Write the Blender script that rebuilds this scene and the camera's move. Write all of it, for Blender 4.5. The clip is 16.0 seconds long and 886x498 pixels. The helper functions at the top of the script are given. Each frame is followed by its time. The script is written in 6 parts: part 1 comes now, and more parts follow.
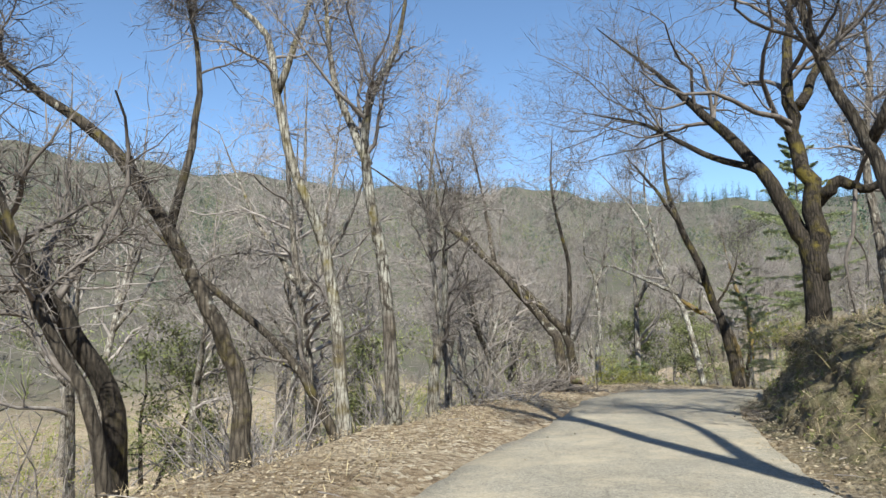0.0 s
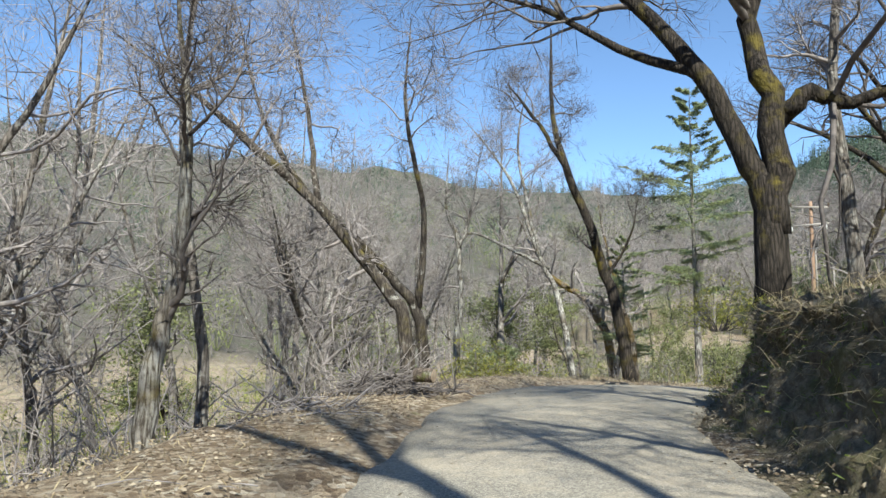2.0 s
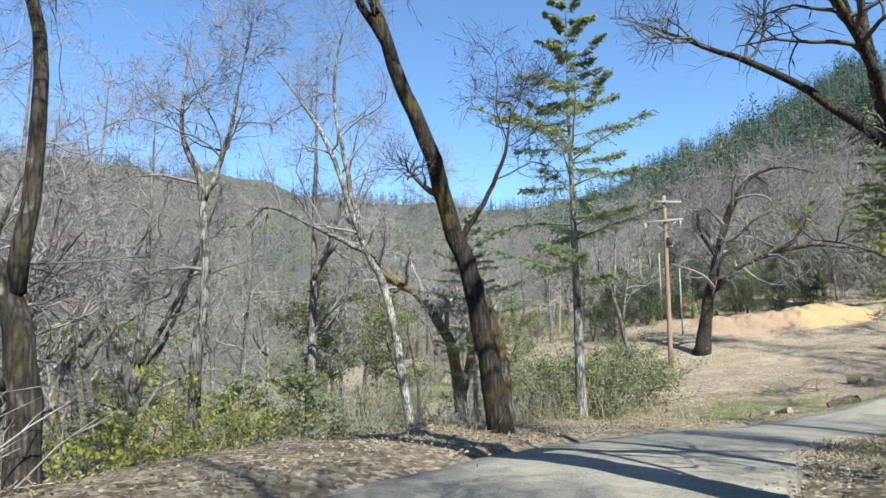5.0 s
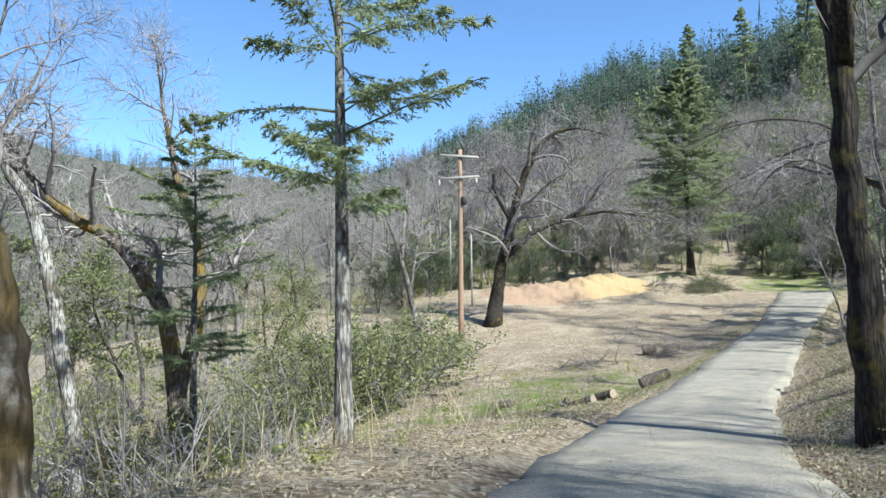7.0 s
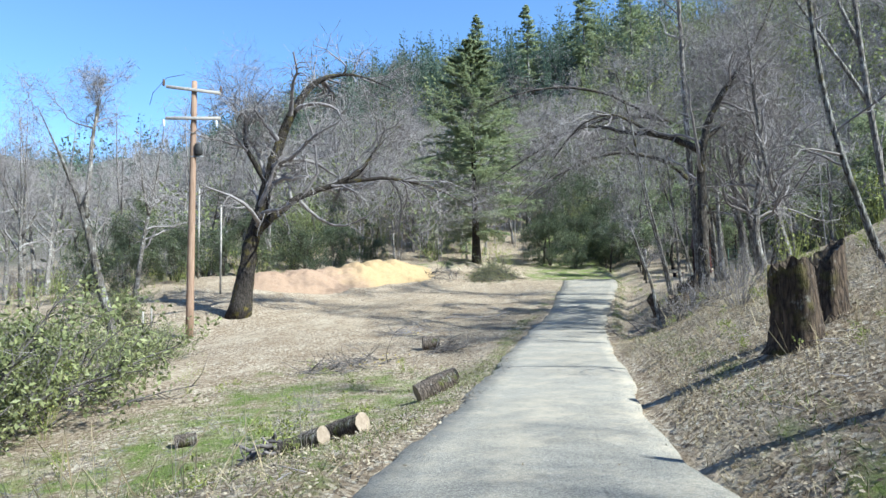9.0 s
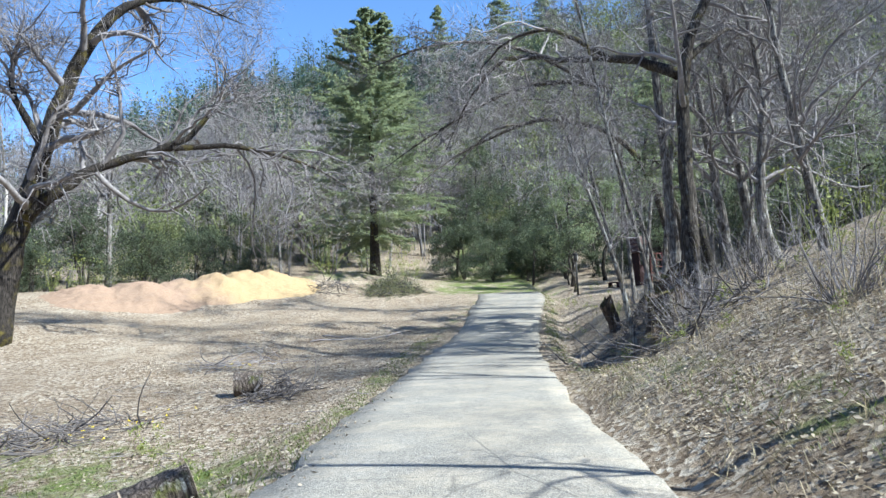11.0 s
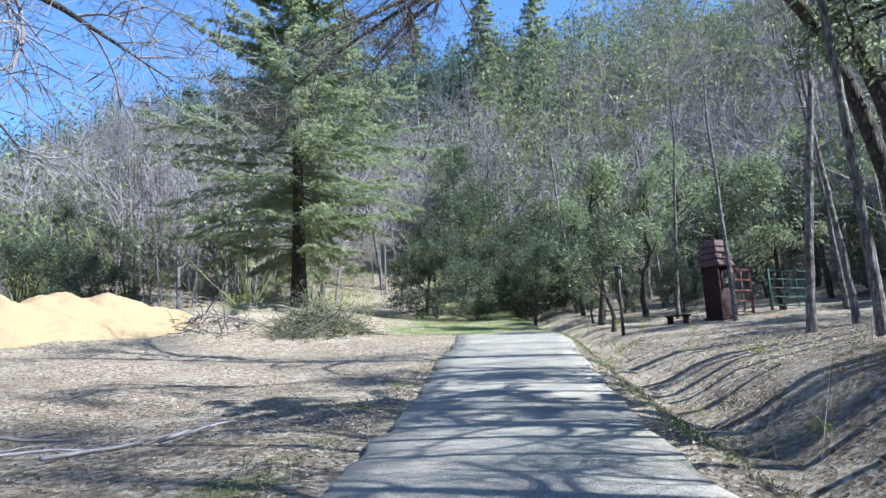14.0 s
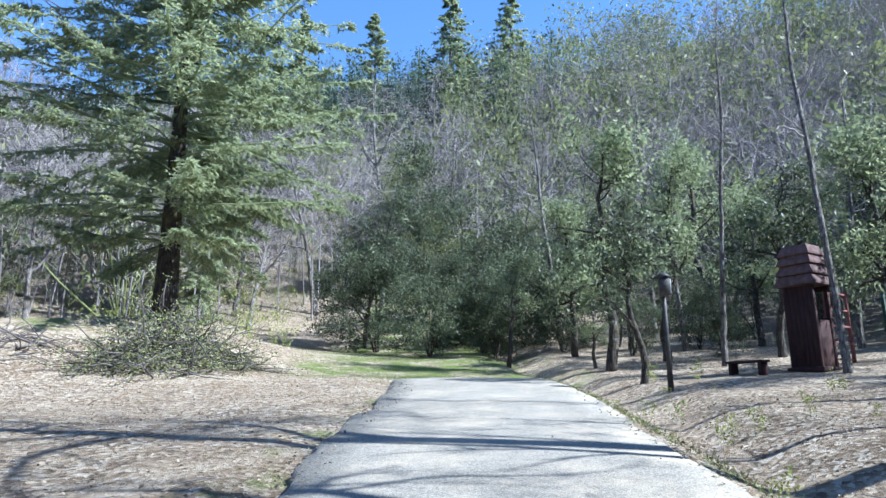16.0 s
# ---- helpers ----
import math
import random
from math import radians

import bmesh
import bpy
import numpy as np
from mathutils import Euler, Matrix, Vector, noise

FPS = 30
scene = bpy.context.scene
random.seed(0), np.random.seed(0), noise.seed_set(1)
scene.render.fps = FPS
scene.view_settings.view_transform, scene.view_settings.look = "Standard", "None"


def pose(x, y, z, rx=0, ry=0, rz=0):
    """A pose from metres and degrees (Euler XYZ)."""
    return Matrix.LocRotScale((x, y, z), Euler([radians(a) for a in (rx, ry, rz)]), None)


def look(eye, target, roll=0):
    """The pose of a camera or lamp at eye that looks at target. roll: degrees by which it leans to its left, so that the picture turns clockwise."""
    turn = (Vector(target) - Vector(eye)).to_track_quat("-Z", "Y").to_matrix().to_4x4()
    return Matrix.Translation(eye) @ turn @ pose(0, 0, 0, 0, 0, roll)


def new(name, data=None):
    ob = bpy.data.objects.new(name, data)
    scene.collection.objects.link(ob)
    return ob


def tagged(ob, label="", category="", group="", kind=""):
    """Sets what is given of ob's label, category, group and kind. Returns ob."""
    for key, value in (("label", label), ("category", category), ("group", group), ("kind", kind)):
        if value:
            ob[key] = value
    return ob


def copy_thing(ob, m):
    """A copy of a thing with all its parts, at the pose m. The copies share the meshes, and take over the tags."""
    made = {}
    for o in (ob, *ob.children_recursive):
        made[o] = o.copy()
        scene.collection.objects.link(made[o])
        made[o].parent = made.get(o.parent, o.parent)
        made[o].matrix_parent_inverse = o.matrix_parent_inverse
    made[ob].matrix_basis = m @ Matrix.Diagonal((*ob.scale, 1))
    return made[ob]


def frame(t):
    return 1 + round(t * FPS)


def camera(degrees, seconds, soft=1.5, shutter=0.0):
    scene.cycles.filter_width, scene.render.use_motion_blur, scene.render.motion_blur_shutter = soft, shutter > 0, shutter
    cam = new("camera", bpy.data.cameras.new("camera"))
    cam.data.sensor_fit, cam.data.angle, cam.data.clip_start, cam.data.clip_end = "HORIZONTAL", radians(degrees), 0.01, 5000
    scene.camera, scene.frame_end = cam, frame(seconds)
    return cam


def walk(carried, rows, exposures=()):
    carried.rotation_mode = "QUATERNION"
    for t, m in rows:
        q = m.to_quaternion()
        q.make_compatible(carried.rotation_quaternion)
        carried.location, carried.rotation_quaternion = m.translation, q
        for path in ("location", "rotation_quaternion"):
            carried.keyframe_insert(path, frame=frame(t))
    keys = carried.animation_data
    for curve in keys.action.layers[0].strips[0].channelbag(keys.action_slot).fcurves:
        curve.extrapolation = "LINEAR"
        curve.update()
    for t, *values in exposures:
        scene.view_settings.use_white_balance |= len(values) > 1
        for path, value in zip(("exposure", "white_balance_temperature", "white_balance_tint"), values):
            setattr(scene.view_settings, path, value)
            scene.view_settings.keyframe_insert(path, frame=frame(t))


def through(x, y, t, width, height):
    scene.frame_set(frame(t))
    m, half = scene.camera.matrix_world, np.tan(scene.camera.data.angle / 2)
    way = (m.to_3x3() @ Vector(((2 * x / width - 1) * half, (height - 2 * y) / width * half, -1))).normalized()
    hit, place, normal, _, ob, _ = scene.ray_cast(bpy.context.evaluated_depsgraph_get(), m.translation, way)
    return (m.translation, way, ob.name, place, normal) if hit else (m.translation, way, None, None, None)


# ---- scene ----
cam = camera(66.5, 16.0)
PATH = [
    (0, (-0.001, -0.077, 1.457), (-0.394, 1.865, 1.732), -1.5),
    (0.5, (-0.021, 1.4, 1.45), (-0.305, 3.364, 1.7), -1.5),
    (1, (-0.017, 3.029, 1.403), (-0.186, 5.008, 1.635), -1.7),
    (1.5, (-0.026, 4.378, 1.361), (-0.109, 6.364, 1.581), -1.3),
    (2, (0.063, 5.947, 1.305), (0.067, 7.935, 1.518), -0.3),
    (2.5, (0.182, 7.325, 1.263), (0.256, 9.312, 1.477), 0.5),
    (3, (0.394, 8.898, 1.243), (0.548, 10.88, 1.46), 1.4),
    (3.2, (0.486, 9.423, 1.247), (0.666, 11.403, 1.465), 1.6),
    (5.3, (2.08, 14.66, 1.169), (2.607, 16.574, 1.411), -1.8),
    (5.5, (2.277, 15.244, 1.174), (2.852, 17.146, 1.404), -1.8),
    (6, (2.992, 16.81, 1.113), (3.71, 18.665, 1.317), -1.9),
    (6.5, (3.792, 18.197, 1.017), (4.649, 19.996, 1.197), -1.8),
    (7, (4.894, 19.747, 0.845), (5.923, 21.455, 0.998), -1.6),
    (7.5, (6.083, 21.06, 0.706), (7.253, 22.676, 0.842), -1.5),
    (8, (7.658, 22.516, 0.509), (8.973, 24.017, 0.634), -1.6),
    (8.5, (9.12, 23.79, 0.315), (10.532, 25.201, 0.441), -1.7),
    (9, (10.914, 25.175, 0.117), (12.416, 26.489, 0.248), -1.6),
    (9.5, (12.535, 26.343, -0.033), (14.094, 27.587, 0.107), -1.6),
    (9.7, (13.309, 26.836, -0.102), (14.89, 28.052, 0.041), -1.6),
    (11.8, (22.534, 31.937, -0.453), (24.193, 33.032, -0.228), -2.7),
    (12, (23.408, 32.461, -0.466), (25.067, 33.553, -0.233), -2.6),
    (12.5, (25.583, 33.818, -0.501), (27.243, 34.904, -0.244), -2.8),
    (13, (27.89, 35.273, -0.483), (29.551, 36.348, -0.193), -3.0),
    (13.5, (29.943, 36.496, -0.452), (31.603, 37.566, -0.137), -2.8),
    (14, (32.063, 37.89, -0.365), (33.731, 38.939, -0.019), -2.5),
    (14.5, (33.881, 38.981, -0.275), (35.558, 40.007, 0.095), -2.1),
    (15, (35.914, 40.185, -0.125), (37.604, 41.179, 0.272), -1.5),
    (15.5, (37.865, 41.177, 0.009), (39.563, 42.146, 0.431), -1.0),
    (16, (40.2, 42.336, 0.178), (41.91, 43.271, 0.631), -0.4),
]
EXPOSURES = [(0.0, 0.9, 6850, 2), (3.2, 1.02, 6350, 1), (5.5, 1.03, 6150, 0), (9.0, 1.24, 5750, 0), (12.0, 1.3, 5600, 4), (16.0, 1.48, 5250, 6)]
walk(cam, [(t, look(eye, target, roll)) for t, eye, target, roll in PATH], EXPOSURES)


# ---- light ----
SUN_AZIMUTH, SUN_HEIGHT = 167.0, 44.0      # from +y to the right; above the horizon
world = bpy.data.worlds.new("world")
scene.world = world
world.use_nodes = True
sky = world.node_tree.nodes.new("ShaderNodeTexSky")
sky.sky_type, sky.sun_disc = "NISHITA", False
sky.sun_elevation, sky.sun_rotation = radians(SUN_HEIGHT), radians(SUN_AZIMUTH)
sky.altitude, sky.air_density, sky.dust_density, sky.ozone_density = 1900, 0.95, 0.0, 4.5
world.node_tree.links.new(sky.outputs[0], world.node_tree.nodes["Background"].inputs[0])
world.node_tree.nodes["Background"].inputs[1].default_value = 0.13
sun = new("sun", bpy.data.lights.new("sun", "SUN"))
sun.data.energy, sun.data.angle, sun.data.color = 5.0, radians(0.55), (1.0, 0.96, 0.9)
sun.matrix_world = look((100 * math.sin(radians(SUN_AZIMUTH)), 100 * math.cos(radians(SUN_AZIMUTH)), 100 * math.tan(radians(SUN_HEIGHT))), (0, 0, 0))


# ---- materials ----
class Nodes:
    """A short way to wire a node material."""

    def __init__(self, name, rough=0.8, metal=0.0):
        self.mat = bpy.data.materials.new(name)
        self.mat.use_nodes = True
        self.tree = self.mat.node_tree
        self.shader = self.tree.nodes["Principled BSDF"]
        self.shader.inputs["Roughness"].default_value, self.shader.inputs["Metallic"].default_value = rough, metal
        self.shader.inputs["Specular IOR Level"].default_value = 0.25

    def add(self, kind, **inputs):
        node = self.tree.nodes.new(kind)
        for key, value in inputs.items():
            self.put(node.inputs[key.replace("_", " ")], value)
        return node

    def put(self, socket, value):
        if isinstance(value, bpy.types.NodeSocket):
            self.tree.links.new(value, socket)
        else:
            socket.default_value = value

    def where(self, world_space=False, stretch=(1, 1, 1)):
        source = self.add("ShaderNodeNewGeometry").outputs["Position"] if world_space else self.add("ShaderNodeTexCoord").outputs["Object"]
        return self.add("ShaderNodeMapping", Vector=source, Scale=stretch).outputs[0]

    def noise(self, vector, scale, detail=4.0, rough=0.6):
        return self.add("ShaderNodeTexNoise", Vector=vector, Scale=scale, Detail=detail, Roughness=rough).outputs["Fac"]

    def cells(self, vector, scale):
        return self.add("ShaderNodeTexVoronoi", Vector=vector, Scale=scale)

    def ramp(self, fac, stops):
        node = self.add("ShaderNodeValToRGB", Fac=fac)
        while len(node.color_ramp.elements) < len(stops):
            node.color_ramp.elements.new(0.5)
        for element, (at, colour) in zip(node.color_ramp.elements, stops):
            element.position, element.color = at, (*colour, 1) if len(colour) == 3 else colour
        return node.outputs[0]

    def step(self, fac, low, high):
        return self.add("ShaderNodeMapRange", Value=fac, From_Min=low, From_Max=high).outputs[0]

    def mix(self, fac, a, b, kind="MIX"):
        node = self.tree.nodes.new("ShaderNodeMix")
        node.data_type, node.blend_type = "RGBA", kind
        self.put(node.inputs[0], fac)
        self.put(node.inputs[6], (*a, 1) if isinstance(a, tuple) else a)
        self.put(node.inputs[7], (*b, 1) if isinstance(b, tuple) else b)
        return node.outputs[2]

    def math(self, kind, a, b=0.0):
        node = self.tree.nodes.new("ShaderNodeMath")
        node.operation = kind
        self.put(node.inputs[0], a)
        self.put(node.inputs[1], b)
        return node.outputs[0]

    def done(self, colour, bump=None, depth=0.01, strength=0.6, vary=0.0):
        if vary:
            random_value = self.add("ShaderNodeObjectInfo").outputs["Random"]
            bright = self.add("ShaderNodeMapRange", Value=random_value, To_Min=1 - vary, To_Max=1 + vary).outputs[0]
            colour = self.add("ShaderNodeHueSaturation", Color=colour, Value=bright).outputs[0]
        self.put(self.shader.inputs["Base Color"], (*colour, 1) if isinstance(colour, tuple) else colour)
        if bump is not None:
            node = self.add("ShaderNodeBump", Height=bump, Distance=depth, Strength=strength)
            self.put(self.shader.inputs["Normal"], node.outputs[0])
        return self.mat


def bark(name, dark, light, lichen=0.0, moss=0.0, moss_colour=(0.12, 0.1, 0.028)):
    """Furrowed bark with pale lichen and cushions of moss."""
    n = Nodes(name, 0.9)
    v = n.where(stretch=(1, 1, 0.16))
    round_v = n.where()
    ridges = n.add("ShaderNodeTexVoronoi", Vector=v, Scale=17.0)
    ridges.feature = "DISTANCE_TO_EDGE"
    furrow = n.math("ADD", n.math("MULTIPLY", n.noise(v, 26, 6, 0.75), 0.75), n.math("MULTIPLY", n.step(ridges.outputs["Distance"], 0.0, 0.3), 0.27))
    colour = n.ramp(furrow, [(0.32, dark), (0.68, light)])
    big = n.noise(round_v, 1.3, 3)
    colour = n.mix(n.step(big, 0.35, 0.7), colour, n.mix(0.5, colour, (0.5, 0.48, 0.45), "MULTIPLY"))
    if lichen:
        spots = n.math("MULTIPLY", n.step(n.noise(round_v, 5.5, 5, 0.65), 0.62 - 0.3 * lichen, 0.72 - 0.3 * lichen), n.step(n.noise(round_v, 0.9, 2), 0.36, 0.55))
        spots = n.math("MULTIPLY", spots, n.step(furrow, 0.36, 0.52))
        colour = n.mix(spots, colour, n.mix(n.noise(round_v, 40, 3), (0.22, 0.22, 0.2), (0.55, 0.54, 0.5)))
    blotch = n.math("MULTIPLY", n.step(n.noise(round_v, 3.4, 6, 0.72), 0.5, 0.62), 0.7)
    colour = n.mix(blotch, colour, n.mix(1.0, colour, (0.3, 0.27, 0.25), "MULTIPLY"))
    if moss:
        cushion = n.math("MULTIPLY", n.step(n.noise(round_v, 3.2, 6, 0.65), 0.64 - 0.2 * moss, 0.76 - 0.2 * moss), n.step(n.noise(round_v, 0.7, 2), 0.42, 0.6))
        colour = n.mix(cushion, colour, n.mix(n.noise(round_v, 30, 4), tuple(0.45 * c for c in moss_colour), tuple(1.5 * c for c in moss_colour)))
    return n.done(colour, furrow, 0.045, 1.0, 0.18)


def leafy(name, low, high, rough=0.6, through=0.25, vary=0.2):
    """Leaves and needles: varied from piece to piece, with some light coming through."""
    n = Nodes(name, rough)
    island = n.add("ShaderNodeNewGeometry").outputs["Random Per Island"]
    colour = n.mix(island, low, high)
    patch = n.noise(n.where(), 0.8, 2)
    colour = n.mix(n.step(patch, 0.3, 0.7), n.mix(0.45, colour, (0.6, 0.66, 0.55), "MULTIPLY"), colour)
    mat = n.done(colour, vary=vary)
    if through:
        tr = n.add("ShaderNodeBsdfTranslucent", Color=colour)
        mixed = n.add("ShaderNodeMixShader", Fac=through)
        n.tree.links.new(n.shader.outputs[0], mixed.inputs[1])
        n.tree.links.new(tr.outputs[0], mixed.inputs[2])
        n.tree.links.new(mixed.outputs[0], n.tree.nodes["Material Output"].inputs[0])
    return mat


def ground_material():
    n = Nodes("leaf_litter_ground", 0.95)
    v = n.where(True)
    leaf = n.cells(v, 17)
    tone = n.add("ShaderNodeSeparateColor", Color=leaf.outputs["Color"]).outputs[0]
    litter = n.ramp(tone, [(0.0, (0.14, 0.1, 0.066)), (0.45, (0.33, 0.255, 0.175)), (0.8, (0.5, 0.42, 0.315)), (1.0, (0.64, 0.575, 0.47))])
    crumbs = n.noise(v, 28, 6, 0.75)
    litter = n.mix(n.step(crumbs, 0.35, 0.75), litter, n.mix(0.6, litter, (0.35, 0.28, 0.2), "MULTIPLY"))
    soil = n.ramp(n.noise(v, 2.2, 7, 0.7), [(0.3, (0.12, 0.085, 0.055)), (0.7, (0.3, 0.22, 0.14))])
    base = n.mix(n.step(n.noise(v, 0.55, 6, 0.7), 0.44, 0.6), litter, n.mix(0.5, litter, soil))
    drift = n.math("MULTIPLY", n.step(n.noise(n.where(True, (0.35, 1.0, 1.0)), 0.9, 6, 0.7), 0.52, 0.66), 0.5)
    base = n.mix(drift, base, n.mix(n.noise(v, 24, 4, 0.7), (0.3, 0.23, 0.15), (0.66, 0.58, 0.45)))
    grass = n.ramp(n.noise(v, 35, 5, 0.75), [(0.25, (0.05, 0.075, 0.015)), (0.55, (0.15, 0.19, 0.045)), (0.8, (0.34, 0.34, 0.12))])
    green = n.add("ShaderNodeAttribute")
    green.attribute_name = "green"
    mask = n.step(n.math("ADD", green.outputs["Fac"], n.math("MULTIPLY", n.math("SUBTRACT", n.noise(v, 1.1, 6, 0.7), 0.5), 1.9)), 0.4, 0.75)
    base = n.mix(mask, base, grass)
    wood = n.add("ShaderNodeAttribute")
    wood.attribute_name = "forest"
    floor = n.ramp(n.noise(v, 0.22, 8, 0.75), [(0.25, (0.05, 0.047, 0.038)), (0.5, (0.1, 0.092, 0.076)), (0.62, (0.08, 0.09, 0.05)), (0.8, (0.17, 0.155, 0.13))])
    base = n.mix(wood.outputs["Fac"], base, floor)
    bare = n.add("ShaderNodeAttribute")
    bare.attribute_name = "bare"
    earth = n.ramp(n.noise(v, 7, 8, 0.75), [(0.3, (0.045, 0.037, 0.024)), (0.5, (0.12, 0.1, 0.06)), (0.62, (0.15, 0.15, 0.075)), (0.78, (0.3, 0.25, 0.17))])
    base = n.mix(bare.outputs["Fac"], base, earth)
    relief = n.math("ADD", n.math("MULTIPLY", leaf.outputs["Distance"], n.math("SUBTRACT", 0.6, n.math("MULTIPLY", bare.outputs["Fac"], 0.6))), n.math("ADD", crumbs, n.math("MULTIPLY", n.noise(v, 5, 6, 0.7), n.math("MULTIPLY", bare.outputs["Fac"], 3.0))))
    return n.done(base, relief, 0.05, 1.0)


def asphalt_material():
    n = Nodes("worn_asphalt", 0.9)
    v = n.where(True)
    stones = n.cells(v, 95)
    tone = n.add("ShaderNodeSeparateColor", Color=stones.outputs["Color"]).outputs[0]
    colour = n.ramp(tone, [(0.0, (0.165, 0.151, 0.127)), (0.6, (0.28, 0.258, 0.217)), (1.0, (0.4, 0.37, 0.312))])
    worn = n.noise(v, 0.5, 6, 0.65)
    colour = n.mix(n.step(worn, 0.35, 0.7), colour, n.mix(0.5, colour, (0.5, 0.48, 0.44), "MULTIPLY"))
    dust = n.math("MULTIPLY", n.step(n.noise(v, 1.4, 7, 0.75), 0.46, 0.68), 0.6)
    colour = n.mix(dust, colour, (0.45, 0.38, 0.28))
    crack = n.add("ShaderNodeTexVoronoi", Vector=n.add("ShaderNodeVectorMath", Vector=v).outputs[0], Scale=0.55)
    crack.feature = "DISTANCE_TO_EDGE"
    line = n.step(n.math("ADD", crack.outputs["Distance"], n.math("MULTIPLY", n.noise(v, 9, 4), 0.02)), 0.018, 0.011)
    line = n.math("MULTIPLY", n.math("MULTIPLY", line, 0.4), n.step(n.noise(v, 0.3, 2), 0.42, 0.62))
    colour = n.mix(line, colour, (0.07, 0.065, 0.06))
    return n.done(colour, n.math("SUBTRACT", stones.outputs["Distance"], n.math("MULTIPLY", line, 2.0)), 0.006, 0.7)


def plain(name, low, high, scale=8.0, rough=0.8, depth=0.004, metal=0.0, stretch=(1, 1, 1), vary=0.1):
    """Two tones in a fine and a coarse grain."""
    n = Nodes(name, rough, metal)
    v = n.where(stretch=stretch)
    fine, coarse = n.noise(v, scale, 6, 0.7), n.noise(v, scale / 7, 3)
    colour = n.mix(n.step(coarse, 0.35, 0.65), n.ramp(fine, [(0.3, low), (0.7, high)]), n.ramp(fine, [(0.35, low), (0.9, high)]))
    return n.done(colour, fine, depth, 0.8, vary)


def pile_material():
    n = Nodes("decomposed_granite", 0.95)
    v = n.where()
    fine = n.noise(v, 14, 7, 0.75)
    sand = n.ramp(fine, [(0.3, (0.32, 0.22, 0.11)), (0.7, (0.46, 0.335, 0.18))])
    pink = n.ramp(fine, [(0.3, (0.24, 0.155, 0.1)), (0.7, (0.39, 0.275, 0.19))])
    across = n.add("ShaderNodeSeparateXYZ", Vector=v).outputs[0]
    side = n.math("ADD", across, n.math("MULTIPLY", n.noise(v, 0.6, 4), 5.0))
    return n.done(n.mix(n.step(side, 1.0, 3.5), pink, sand), fine, 0.06, 0.9)


def bank_material():
    n = Nodes("bank_earth", 0.95)
    v = n.where(True)
    lumps = n.noise(v, 7, 8, 0.75)
    earth = n.ramp(lumps, [(0.3, (0.06, 0.05, 0.035)), (0.48, (0.17, 0.14, 0.095)), (0.62, (0.3, 0.255, 0.18)), (0.78, (0.5, 0.43, 0.31))])
    moss = n.mix(n.noise(v, 40, 4), (0.05, 0.055, 0.018), (0.2, 0.2, 0.085))
    colour = n.mix(n.math("MULTIPLY", n.step(n.noise(v, 2.4, 6, 0.7), 0.47, 0.62), 0.75), earth, moss)
    straw = n.step(n.noise(n.where(True, (1, 1, 0.3)), 24, 5, 0.8), 0.55, 0.7)
    colour = n.mix(n.math("MULTIPLY", straw, n.step(n.noise(v, 1.6, 4), 0.42, 0.6)), colour, (0.44, 0.37, 0.25))
    return n.done(colour, n.math("ADD", lumps, n.math("MULTIPLY", n.noise(v, 30, 5, 0.7), 0.5)), 0.09, 1.0)


GROUND, ASPHALT, BANK_EARTH = ground_material(), asphalt_material(), bank_material()
BARK_DARK = bark("dark_mossy_bark", (0.028, 0.023, 0.02), (0.14, 0.12, 0.1), 0.12, 0.55)
BARK_MOSSY = bark("mossy_pale_bark", (0.06, 0.05, 0.04), (0.24, 0.21, 0.18), 0.85, 0.75, (0.15, 0.12, 0.03))
BARK_PALE = bark("pale_lichen_bark", (0.045, 0.038, 0.032), (0.2, 0.175, 0.155), 0.75, 0.6, (0.13, 0.105, 0.03))
BARK_GREY = bark("grey_oak_bark", (0.075, 0.065, 0.057), (0.31, 0.28, 0.25), 0.4, 0.25)
BARK_BLACK = bark("blackish_bark", (0.014, 0.012, 0.01), (0.075, 0.062, 0.052), 0.0, 0.7, (0.13, 0.105, 0.025))
ORANGE_MOSS = bark("orange_moss_bark", (0.06, 0.048, 0.04), (0.25, 0.21, 0.17), 0.3, 1.2, (0.2, 0.135, 0.025))
BARK_FIR = bark("grey_fir_bark", (0.07, 0.062, 0.056), (0.3, 0.28, 0.26), 0.6, 0.0)
TWIG = plain("grey_twig", (0.16, 0.142, 0.136), (0.4, 0.365, 0.352), 5, 0.85, vary=0.2)
TWIG_DARK = plain("dark_twig", (0.06, 0.052, 0.049), (0.21, 0.187, 0.177), 5, 0.85, vary=0.2)
NEEDLES = leafy("fir_needles", (0.2, 0.24, 0.145), (0.5, 0.54, 0.31), 0.55, 0.58)
NEEDLES_FAR = leafy("far_conifer_needles", (0.05, 0.08, 0.06), (0.15, 0.195, 0.14), 0.7, 0.4)
TWIG_FAR = plain("pale_grey_twig", (0.19, 0.171, 0.168), (0.38, 0.345, 0.34), 0.5, 0.85, vary=0.1)
TWIG_HILL = plain("hillside_twig", (0.11, 0.1, 0.097), (0.28, 0.257, 0.25), 0.5, 0.85, vary=0.1)
LEAVES_FAR = leafy("light_green_leaves", (0.13, 0.15, 0.07), (0.32, 0.34, 0.15), 0.5, 0.4)
UNDERGROWTH = leafy("undergrowth_leaves", (0.13, 0.165, 0.035), (0.45, 0.46, 0.15), 0.6, 0.35)
EVERGREEN_LIGHT = leafy("light_evergreen_leaves", (0.155, 0.19, 0.105), (0.41, 0.45, 0.25), 0.45, 0.5)
EVERGREEN = leafy("evergreen_leaves", (0.05, 0.067, 0.04), (0.18, 0.205, 0.12), 0.45, 0.4)
